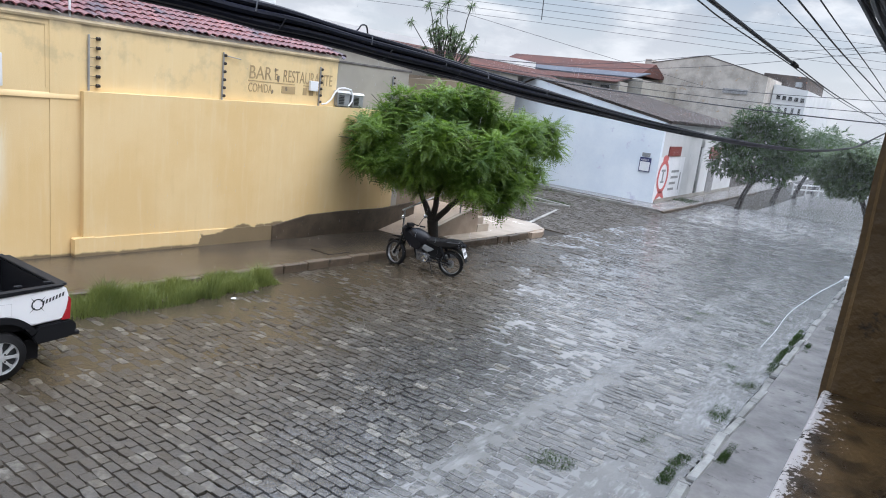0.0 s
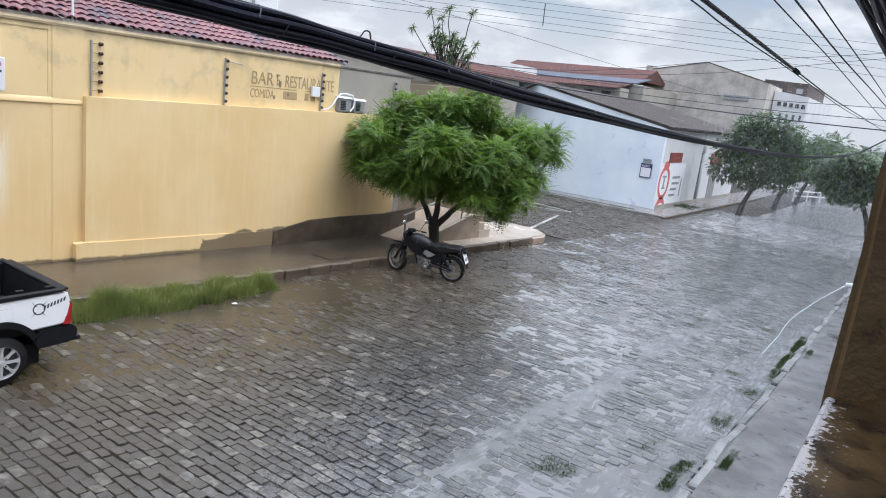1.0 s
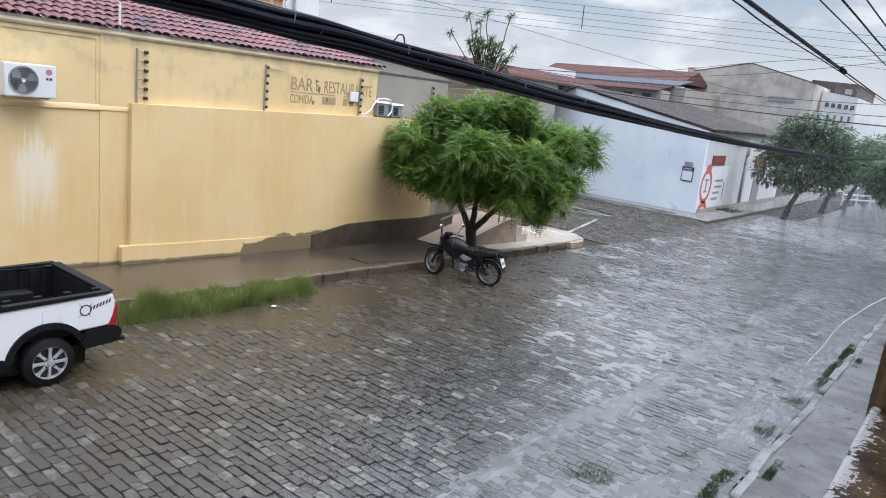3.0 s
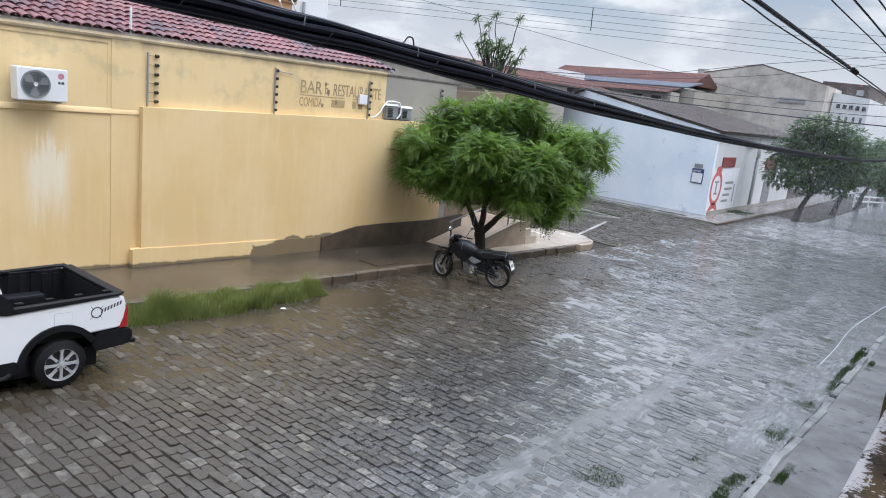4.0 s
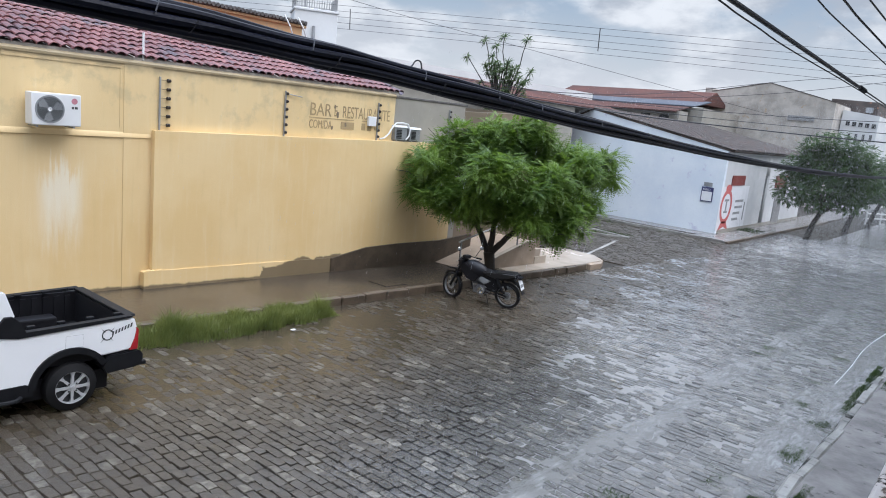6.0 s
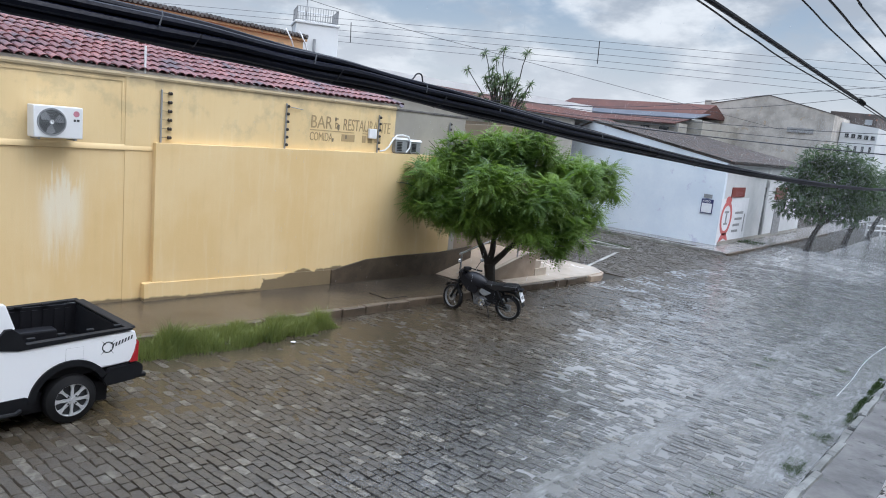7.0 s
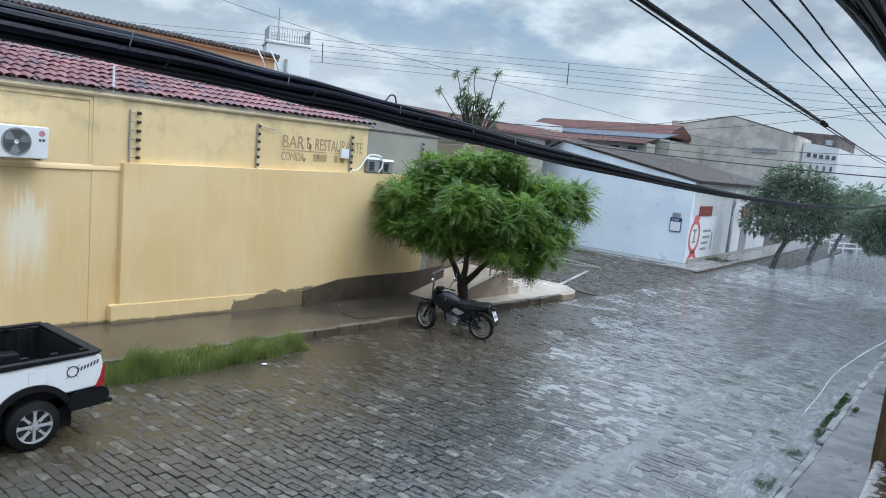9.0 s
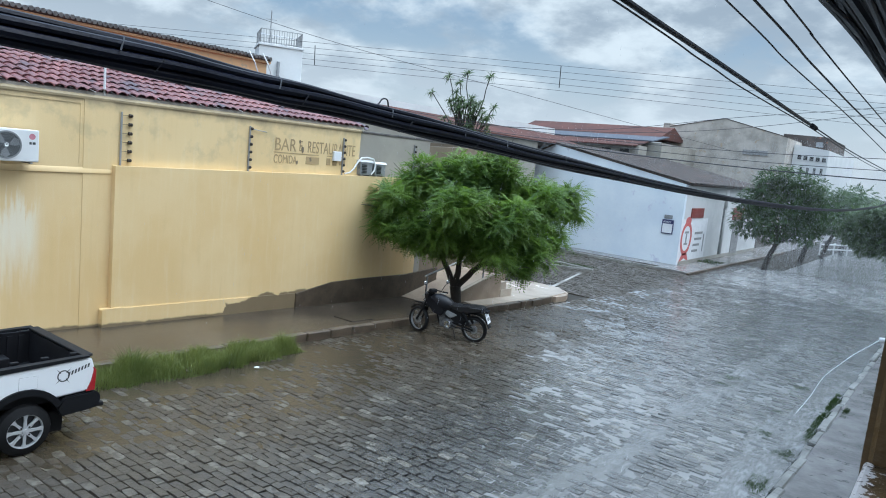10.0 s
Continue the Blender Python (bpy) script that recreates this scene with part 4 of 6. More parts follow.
ledge_unit(13.25, 0.46, 0.36, 0.27)
ledge_unit(13.82, 0.42, 0.33, 0.27)
hose = thing("drain_hose", pose(-12.8, 12.72, 3.1), "white looped insulated hose beside the condensers", "hose")
bm = BM()
tube(bm, [(0, 0, 0.02), (0.01, 0.16, 0.05), (0.02, 0.30, 0.16), (0.03, 0.40, 0.32), (0.02, 0.55, 0.45), (0.0, 0.8, 0.47), (0.03, 1.0, 0.44), (0.06, 1.05, 0.3), (0.07, 1.02, 0.15), (0.07, 0.9, 0.03)], 0.021, 8)
part("hose_run", bm, M["acw"], hose)

sign = thing("painted_sign", pose(-12.895, 10.5, 3.57), "faded brown restaurant lettering painted on the wall", "sign")
FACE = Matrix(((0, 0, 1, 0), (1, 0, 0, 0), (0, 1, 0, 0), (0, 0, 0, 1)))
for word, y, z, size, width in (("BAR", 0.0, 0.0, 0.42, 0.86), ("E", 0.74, 0.02, 0.36, 0.62), ("RESTAURANTE", 1.0, 0.0, 0.40, 0.61), ("COMIDA", 0.0, -0.29, 0.28, 0.62)):
    lettering("word", word, size, Matrix.Translation((0, y, z)) @ FACE @ Matrix.Diagonal((width, 1, 1, 1)), M["lettering"], sign, 0.002)
for y0, y1, z0, z1 in ((0.0, 1.38, -0.055, -0.04), (0.98, 1.40, -0.27, -0.10), (1.66, 1.78, -0.27, -0.10), (1.86, 2.0, -0.27, -0.10), (2.1, 2.3, -0.25, -0.12), (1.66, 2.3, -0.055, -0.04)):
    bm = BM()
    box(bm, -0.004, 0.002, y0, y1, z0, z1)
    part("faded_bar", bm, M["lettering"], sign)
for y0, z0, r in ((0.76, 0.24, 0.03), (0.86, 0.06, 0.045), (0.7, -0.26, 0.035), (1.12, -0.16, 0.045), (0.72, -0.62, 0.025)):
    bm = BM()
    prism(bm, [(y0 + r * (0.6 + 0.7 * rng.random()) * math.cos(a) * 0.9, z0 + r * (0.8 + 1.2 * rng.random()) * math.sin(a)) for a in [i * 0.7 for i in range(9)]], "x", -0.004, 0.0035)
    part("chipped_patch", bm, M["brownw"], sign)
meter = thing("meter_box", pose(-12.89, 12.46, 3.43), "small white plastic meter box on the wall", "meter box")
bm = BM()
box(bm, 0, 0.07, -0.13, 0.13, -0.01, 0.23, 0.012)
part("cover", bm, M["paper"], meter)

# ---- pickup ----
truck = thing("pickup_truck", pose(-9.09, 3.37, gz(3.4), -1.85, 0, 0), "white pickup with black trim and empty open bed", "pickup")
ARC = [(0.43 * math.cos(a), 0.33 + 0.43 * math.sin(a)) for a in np.linspace(radians(46), radians(172), 14)]


def side(x0, x1):
    bm = BM()
    prism(bm, [(0.70, 1.085), (0.76, 1.06), (0.80, 0.93), (0.79, 0.67), (0.33, 0.635), *ARC[1:], (-0.47, 0.36), (-2.25, 0.36), (-2.25, 1.0), (-0.62, 1.03)], "x", x0, x1)
    return bm


for s in (1, -1):
    b = side(0.75 * s, 0.82 * s)
    bmesh.ops.bevel(b, geom=[e for e in b.edges if abs(e.verts[0].co.x) > 0.81 and abs(e.verts[1].co.x) > 0.81], offset=0.022, segments=3, affect="EDGES")
    panel = part("side_panel", b, M["white"], truck)
    bm = BM()
    ring = [(r * math.cos(a), 0.33 + r * math.sin(a)) for r, an in ((0.475, np.linspace(radians(30), radians(176), 18)), (0.40, np.linspace(radians(176), radians(30), 18))) for a in an]
    prism(bm, ring, "x", 0.70 * s, 0.85 * s)
    part("arch_trim", bm, M["plastic"], truck, "black wheel-arch trim")
    bm = BM()
    prism(bm, [(-0.40, 0.40), (-0.50, 0.44), (-2.3, 0.40), (-2.3, 0.27), (-0.42, 0.29)], "x", 0.70 * s, 0.835 * s)
    part("sill_trim", bm, M["plastic"], truck)
    bm = BM()
    tube(bm, [(0.845 * s, -0.55, 0.30), (0.90 * s, -0.62, 0.29), (0.90 * s, -2.2, 0.29)], 0.026, 8)
    part("side_step", bm, M["plastic"], truck)
    bm = BM()
    prism(bm, [(0.72, 1.09), (0.72, 1.115), (-0.50, 1.065), (-0.57, 1.20), (-0.64, 1.26), (-0.72, 1.26), (-0.78, 1.18), (-0.77, 1.03), (-0.58, 1.00), (0.3, 1.055)], "x", 0.745 * s, 0.832 * s)
    part("bed_rail", bm, M["plastic"], truck, "black plastic bed rail sweeping up to the cab")
    bm = BM()
    prism(bm, [(-0.60, 1.24), (-0.71, 1.54), (-1.05, 1.56), (-1.05, 1.03), (-0.76, 1.03)], "x", 0.715 * s, 0.79 * s)
    bmesh.ops.bevel(bm, geom=list(bm.edges), offset=0.015, segments=2, affect="EDGES")
    part("cab_pillar", bm, M["white"], truck)
    bm = BM()
    prism(bm, [(0.80, 0.67), (0.805, 0.92), (0.785, 0.95), (0.755, 0.80), (0.70, 0.665)], "x", 0.78 * s, 0.836 * s)
    part("tail_light", bm, M["red"], truck)
    bm = BM()
    box(bm, 0.818 * s, 0.838 * s, -1.4, -0.95, 0.66, 0.72, 0.008)
    part("rub_strip", bm, M["plastic"], truck)
    bm = BM()
    prism(bm, [(-0.80, 1.10), (-0.92, 1.44), (-1.75, 1.48), (-2.2, 1.08)], "x", 0.68 * s, 0.735 * s)
    part("side_window", bm, M["glass"], truck)
bm = BM()
box(bm, 0.819, 0.8235, -0.07, 0.13, 0.80, 0.95, 0.003)
part("fuel_flap", bm, M["white"], truck)
bm = BM()
tube(bm, [(0.821, -0.07, 0.80), (0.821, -0.07, 0.95), (0.821, 0.13, 0.95), (0.821, 0.13, 0.80), (0.821, -0.07, 0.80)], 0.0018, 4)
part("flap_gap", bm, M["acgrey"], truck)
decal = BM()
lathe(decal, [(0.8205, 0.058), (0.8205, 0.072), (0.8225, 0.072), (0.8225, 0.058)], "x", 24, (0, 0.42, 0.90))
for a in (0.8, 2.3, 3.95, 5.4):
    prism(decal, [(0.42 + r * math.cos(a + w), 0.90 + r * math.sin(a + w)) for r, w in ((0.05, 0.12), (0.125, 0.0), (0.05, -0.12))], "x", 0.8205, 0.8225)
part("decal", decal, M["ink"], truck, "grey compass-shaped sticker")
for k in range(7):
    bm = BM()
    y0 = 0.47 + k * 0.038
    z0 = 0.885 + k * 0.013
    prism(bm, [(y0, z0), (y0 + 0.022, z0 + 0.007), (y0 + 0.03, z0 + 0.058), (y0 + 0.008, z0 + 0.05)], "x", 0.8205, 0.8225)
    part("decal_bar", bm, M["ink"], truck)
bm = BM()
box(bm, -0.72, 0.72, 0.71, 0.77, 0.62, 1.08, 0.02)
part("tailgate", bm, M["white"], truck)
bm = BM()
box(bm, -0.76, 0.76, 0.66, 0.79, 1.08, 1.112, 0.01)
part("tailgate_trim", bm, M["plastic"], truck)
bm = BM()
prism(bm, [(0.44, 0.63), (0.80, 0.66), (0.88, 0.60), (0.88, 0.50), (0.80, 0.43), (0.42, 0.40), (0.36, 0.50)], "x", -0.84, 0.84)
bmesh.ops.bevel(bm, geom=list(bm.edges), offset=0.015, segments=2, affect="EDGES")
part("rear_bumper", bm, M["plastic"], truck, "black plastic rear bumper")
bm = BM()
box(bm, -0.5, 0.80, 0.80, 0.95, 0.42, 0.48, 0.02)
part("bumper_step", bm, M["plastic"], truck)
bm = BM()
box(bm, -0.75, 0.75, -0.75, 0.71, 0.58, 0.62)
box(bm, -0.752, -0.70, -0.75, 0.71, 0.62, 1.07)
box(bm, 0.70, 0.752, -0.75, 0.71, 0.62, 1.05)
box(bm, -0.70, 0.70, -0.75, -0.70, 0.62, 1.07)
box(bm, -0.70, 0.70, 0.66, 0.709, 0.62, 1.07)
for k in range(9):
    box(bm, -0.70, -0.685, -0.6 + k * 0.14, -0.53 + k * 0.14, 0.64, 1.03)
for s in (1, -1):
    box(bm, 0.48 * s, 0.70 * s, -0.35, 0.35, 0.62, 0.80, 0.03)
part("bed_liner", bm, M["liner"], truck, "black ribbed bed liner")
for k in range(4):
    for s in (1, -1):
        bm = BM()
        box(bm, 0.66 * s, 0.71 * s, -0.45 + k * 0.33, -0.36 + k * 0.33, 1.06 + 0.013 * k, 1.095 + 0.013 * k, 0.01)
        part("rail_hook", bm, M["plastic"], truck)
bm = BM()
prism(bm, [(-0.74, 0.40), (-0.74, 1.05), (-0.88, 1.50), (-1.05, 1.565), (-1.9, 1.56), (-2.45, 1.02), (-2.45, 0.4)], "x", -0.72, 0.72)
bmesh.ops.bevel(bm, geom=list(bm.edges), offset=0.05, segments=3, affect="EDGES")
part("cab", bm, M["white"], truck)
bm = BM()
prism(bm, [(-0.755, 1.10), (-0.87, 1.44), (-0.90, 1.44), (-0.78, 1.10)], "x", -0.60, 0.60)
part("rear_window", bm, M["glass"], truck)
bm = BM()
prism(bm, [(-2.2, 0.36), (-2.2, 1.02), (-2.9, 0.98), (-3.45, 0.82), (-3.55, 0.62), (-3.55, 0.34)], "x", -0.81, 0.81)
bmesh.ops.bevel(bm, geom=list(bm.edges), offset=0.06, segments=3, affect="EDGES")
part("bonnet", bm, M["white"], truck)
bm = BM()
box(bm, -0.68, 0.68, -3.2, 0.5, 0.17, 0.42)
part("underbody", bm, M["liner"], truck)
for wy in (0.0, -2.72):
    for s in (1, -1):
        wheel = part("wheel", lathe(BM(), [(0.0, 0.20), (0.02, 0.255), (0.035, 0.288), (0.07, 0.305), (0.15, 0.305), (0.19, 0.288), (0.2, 0.25), (0.2, 0.20)], "x", 40), M["rubber"], truck, "black tyre on a spoked alloy rim")
        wheel.matrix_basis = pose(0.845 * s, wy + 0.02, 0.305, 0, 0, 180 if s > 0 else 0)
        part("rim", lathe(BM(), [(0.012, 0.192), (0.006, 0.215), (0.03, 0.222), (0.16, 0.21), (0.16, 0.19)], "x", 36), M["alloy"], wheel)
        part("rim_well", lathe(BM(), [(0.06, 0.001), (0.06, 0.20), (0.064, 0.20), (0.064, 0.001)], "x", 24), M["dark"], wheel)
        for k in range(8):
            a = 2 * math.pi * k / 8
            bm = BM()
            sp = [(0.035, -0.45), (0.085, -0.20), (0.135, -0.095), (0.18, -0.12), (0.205, -0.25), (0.205, 0.25), (0.18, 0.12), (0.135, 0.095), (0.085, 0.20), (0.035, 0.45)]
            prism(bm, [(r * math.cos(a + w), r * math.sin(a + w)) for r, w in sp], "x", 0.012, 0.04)
            part("spoke", bm, M["alloy"], wheel)
        for k in range(4):
            a = 2 * math.pi * (k + 0.5) / 4
            part("wheel_bolt", lathe(BM(), [(0.0, 0.001), (0.0, 0.012), (0.02, 0.012)], "x", 8, (0.009, 0.062 * math.cos(a), 0.062 * math.sin(a)), closed=False), M["dark"], wheel)
        part("hub_cap", lathe(BM(), [(0.0, 0.001), (0.004, 0.028), (0.03, 0.035)], "x", 18, closed=False), M["alloy"], wheel)

# ---- motorbike ----
WB, R = 1.43, 0.315
bike = thing("motorbike", pose(-8.78, 13.36, gz(13.35), 0, 0, 194) @ pose(0, 0, 0, -7, 0, 0), "black trail motorbike leaning on its stand at the kerb", "motorbike")


def bike_wheel(x, turn, wide, name, hub):
    w = part(name, lathe(BM(), [(-wide / 2, R - 0.065), (-wide / 2 - 0.006, R - 0.035), (-wide * 0.32, R - 0.006), (0, R), (wide * 0.32, R - 0.006), (wide / 2 + 0.006, R - 0.035), (wide / 2, R - 0.065)], "y", 40), M["rubber"], bike, "knobbly black tyre")
    w.matrix_basis = pose(x, 0, R, 0, 0, turn)
    part("rim", lathe(BM(), [(-0.028, R - 0.072), (-0.03, R - 0.056), (0.03, R - 0.056), (0.028, R - 0.072), (0, R - 0.08)], "y", 40), M["steel"], w)
    part("hub", lathe(BM(), [(-0.06, 0.001), (-0.06, hub), (0.06, hub), (0.06, 0.001)], "y", 20, closed=False), M["engine"], w)
    bm = BM()
    for k in range(18):
        a = 2 * math.pi * k / 18
        s = 0.035 * (1 if k % 2 else -1)
        tube(bm, [(hub * 0.8 * math.cos(a + 0.3), s, hub * 0.8 * math.sin(a + 0.3)), ((R - 0.07) * math.cos(a), 0, (R - 0.07) * math.sin(a))], 0.0028, 4, False)
    tagged(part("spokes", bm, M["chrome"], w), kind="stuff")
    part("brake", lathe(BM(), [(0.05, 0.04), (0.05, 0.10), (0.056, 0.10), (0.056, 0.04)], "y", 24), M["steel"], w)
    return w


bike_wheel(0, 0, 0.13, "rear_wheel", 0.06)
bike_wheel(WB, 0, 0.10, "front_wheel", 0.045)
for s in (1, -1):
    bm = BM()
    tube(bm, [(WB, 0.085 * s, R), (WB - 0.16, 0.085 * s, 0.62)], 0.028, 10)
    part("fork_slider", bm, M["plastic"], bike)
    bm = BM()
    tube(bm, [(WB - 0.15, 0.085 * s, 0.60), (WB - 0.31, 0.085 * s, 1.0)], 0.021, 10)
    part("fork_tube", bm, M["plastic"], bike)
    bm = BM()
    tube(bm, [(0, 0.09 * s, R), (0.5, 0.075 * s, 0.40)], 0.024, 8)
    part("swingarm", bm, M["plastic"], bike)
    bm = BM()
    prism(bm, [(0.20, 0.50), (0.34, 0.74), (0.62, 0.74), (0.56, 0.50), (0.42, 0.38)], "y", 0.03 * s, 0.10 * s)
    part("airbox_panel", bm, M["plastic"], bike)
    bm = BM()
    tube(bm, [(0.08, 0.12 * s, 0.40), (0.26, 0.12 * s, 0.74)], 0.032, 10)
    part("shock", bm, M["plastic"], bike)
    bm = BM()
    tube(bm, [(WB - 0.36, 0.28 * s, 1.07), (WB - 0.40, 0.33 * s, 1.2), (WB - 0.42, 0.36 * s, 1.25)], 0.008, 6)
    mir = part("mirror_stem", bm, M["plastic"], bike)
    bm = BM()
    ball(bm, (WB - 0.43, 0.38 * s, 1.29), 0.018, 0.065, 0.05, 14)
    part("mirror", bm, M["chrome"], mir)
    bm = BM()
    tube(bm, [(WB - 0.40, 0.27 * s, 1.045), (WB - 0.47, 0.39 * s, 1.03)], 0.019, 8)
    part("grip", bm, M["rubber"], bike)
    bm = BM()
    tube(bm, [(0.12, 0.11 * s, 0.80), (-0.2, 0.09 * s, 0.86), (-0.28, 0.0, 0.87)], 0.013, 8)
    part("grab_rail", bm, M["plastic"], bike)
    bm = BM()
    tube(bm, [(0.52, 0.1 * s, 0.34), (0.52, 0.24 * s, 0.33)], 0.014, 6)
    part("foot_peg", bm, M["rubber"], bike)
    bm = BM()
    prism(bm, [(0.40, 0.62), (0.66, 0.70), (0.72, 0.60), (0.58, 0.52), (0.50, 0.55)], "y", 0.09 * s, 0.125 * s)
    bmesh.ops.bevel(bm, geom=list(bm.edges), offset=0.012, segments=2, affect="EDGES")
    part("side_cover", bm, M["acgrey"], bike, "dull silver side cover")
    bm = BM()
    ball(bm, (-0.22, 0.13 * s, 0.78), 0.03, 0.04, 0.025, 10)
    part("indicator", bm, M["plastic"], bike)
bm = BM()
tube(bm, [(WB - 0.34, -0.30, 1.04), (WB - 0.33, -0.15, 1.07), (WB - 0.31, 0, 1.03), (WB - 0.33, 0.15, 1.07), (WB - 0.40, 0.30, 1.04)], 0.013, 8)
part("handlebar", bm, M["plastic"], bike)
bm = BM()
box(bm, WB - 0.40, WB - 0.28, -0.09, 0.09, 1.03, 1.12, 0.02)
part("instrument_panel", bm, M["plastic"], bike)
for s in (1, -1):
    bm = BM()
    tube(bm, [(WB - 0.36, 0.22 * s, 1.03), (WB - 0.34, 0.28 * s, 1.0), (WB - 0.40, 0.40 * s, 0.985)], 0.008, 6)
    part("lever", bm, M["steel"], bike)
    bm = BM()
    tube(bm, [(WB - 0.30, 0.06 * s, 1.02), (WB - 0.16, 0.13 * s, 0.86), (WB - 0.30, 0.09 * s, 0.70), (0.95, 0.06 * s, 0.62)], 0.007, 6)
    part("control_cable", bm, M["rubber"], bike)
bm = BM()
prism(bm, [(WB - 0.22, 0.80), (WB - 0.16, 0.92), (WB - 0.24, 1.04), (WB - 0.33, 1.02), (WB - 0.32, 0.82)], "y", -0.11, 0.11)
bmesh.ops.bevel(bm, geom=list(bm.edges), offset=0.03, segments=3, affect="EDGES")
part("headlight_cowl", bm, M["bikeblack"], bike)
bm = BM()
ball(bm, (WB - 0.175, 0, 0.91), 0.03, 0.08, 0.075, 14)
part("headlight", bm, M["chrome"], bike)
bm = BM()
prism(bm, [(WB + r * math.cos(a), 0.315 + r * math.sin(a)) for r, an in ((0.348, np.linspace(radians(38), radians(132), 12)), (0.335, np.linspace(radians(132), radians(38), 12))) for a in an], "y", -0.055, 0.055)
part("front_mudguard", bm, M["bikeblack"], bike)
bm = BM()
prism(bm, [(WB - 0.26, 0.72), (WB - 0.05, 0.75), (WB + 0.22, 0.70), (WB + 0.24, 0.685), (WB - 0.04, 0.71), (WB - 0.24, 0.68)], "y", -0.06, 0.06)
bmesh.ops.bevel(bm, geom=list(bm.edges), offset=0.008, segments=2, affect="EDGES")
part("beak", bm, M["bikeblack"], bike, "high black front mudguard")
bm = BM()
prism(bm, [(r * math.cos(a), 0.315 + r * math.sin(a)) for r, an in ((0.40, np.linspace(radians(60), radians(165), 12)), (0.385, np.linspace(radians(165), radians(60), 12))) for a in an], "y", -0.07, 0.07)
part("rear_mudguard", bm, M["plastic"], bike)
bm = BM()
ball(bm, (0.82, 0, 0.82), 0.31, 0.17, 0.19, 18)
for v in bm.verts:
    v.co.z += 0.22 * (v.co.x - 0.8)
part("fuel_tank", bm, M["bikeblack"], bike)
for s in (1, -1):
    bm = BM()
    prism(bm, [(0.70, 0.70), (1.08, 0.98), (1.20, 0.84), (1.02, 0.60), (0.80, 0.54)], "y", 0.11 * s, 0.16 * s)
    bmesh.ops.bevel(bm, geom=list(bm.edges), offset=0.014, segments=2, affect="EDGES")
    part("tank_shroud", bm, M["bikeblack"], bike)
bm = BM()
prism(bm, [(-0.22, 0.84), (-0.20, 0.90), (0.10, 0.885), (0.34, 0.815), (0.60, 0.85), (0.63, 0.80), (0.34, 0.70), (0.0, 0.76)], "y", -0.14, 0.14)
bmesh.ops.bevel(bm, geom=list(bm.edges), offset=0.025, segments=3, affect="EDGES")
part("seat", bm, M["seat"], bike)
bm = BM()
prism(bm, [(-0.30, 0.83), (-0.18, 0.86), (0.28, 0.76), (0.30, 0.66), (0.02, 0.74), (-0.26, 0.78)], "y", -0.10, 0.10)
bmesh.ops.bevel(bm, geom=list(bm.edges), offset=0.02, segments=2, affect="EDGES")
part("tail_cowl", bm, M["bikeblack"], bike)
bm = BM()
box(bm, -0.34, -0.28, -0.07, 0.07, 0.77, 0.83, 0.012)
part("tail_lamp", bm, M["plastic"], bike)
bm = BM()
prism(bm, [(-0.27, 0.76), (-0.36, 0.53), (-0.368, 0.535), (-0.28, 0.77)], "y", -0.09, 0.09)
npl = part("number_plate", bm, M["paper"], bike, "small pale number plate")
bm = BM()
prism(bm, [(-0.32, 0.655), (-0.347, 0.59), (-0.35, 0.592), (-0.323, 0.658)], "y", -0.07, 0.07)
part("plate_bar", bm, M["acgrey"], npl)
bm = BM()
lathe(bm, [(-0.14, 0.001), (-0.14, 0.10), (-0.1, 0.125), (0.1, 0.125), (0.14, 0.10), (0.14, 0.001)], "y", 22, (0.66, 0, 0.36), closed=False)
box(bm, 0.48, 0.86, -0.10, 0.10, 0.26, 0.48, 0.03)
eng = part("engine", bm, M["engine"], bike)
bm = BM()
for k in range(6):
    box(bm, 0.70 + k * 0.01, 0.86 + k * 0.01, -0.085, 0.085, 0.47 + k * 0.028, 0.485 + k * 0.028, 0.004)
box(bm, 0.73, 0.85, -0.06, 0.06, 0.44, 0.64, 0.01)
part("cylinder_fins", bm, M["engine"], eng)
bm = BM()
lathe(bm, [(0.13, 0.001), (0.16, 0.05), (0.15, 0.09), (0.13, 0.1)], "y", 20, (0.62, 0, 0.35), closed=False)
part("engine_cover", bm, M["chrome"], eng)
bm = BM()
tube(bm, [(0.86, -0.08, 0.52), (0.98, -0.12, 0.42), (0.9, -0.14, 0.26), (0.5, -0.16, 0.28)], 0.019, 8)
tube(bm, [(0.5, -0.16, 0.28), (0.3, -0.17, 0.36), (-0.18, -0.18, 0.50)], [0.02, 0.045, 0.048], 12)
part("exhaust", bm, M["steel"], bike)
bm = BM()
tube(bm, [(1.10, 0, 0.92), (0.98, 0, 0.62), (0.90, 0, 0.32), (0.55, 0, 0.24), (0.46, 0, 0.42), (0.38, 0, 0.70)], 0.022, 8)
tube(bm, [(1.10, 0, 0.92), (0.7, 0, 0.72), (0.3, 0, 0.74), (-0.2, 0, 0.80)], 0.022, 8)
part("frame_tube", bm, M["plastic"], bike)
bm = BM()
tube(bm, [(0.50, 0.10, 0.28), (0.42, 0.17, 0.13), (0.38, 0.20, 0.03)], 0.011, 6)
part("side_stand", bm, M["plastic"], bike)
bm = BM()
tube(bm, [(0.03, 0.10, 0.38), (0.3, 0.10, 0.44), (0.52, 0.10, 0.42), (0.52, 0.10, 0.33), (0.3, 0.10, 0.31), (0.03, 0.10, 0.27)], 0.014, 6)
part("chain_guard", bm, M["plastic"], bike)

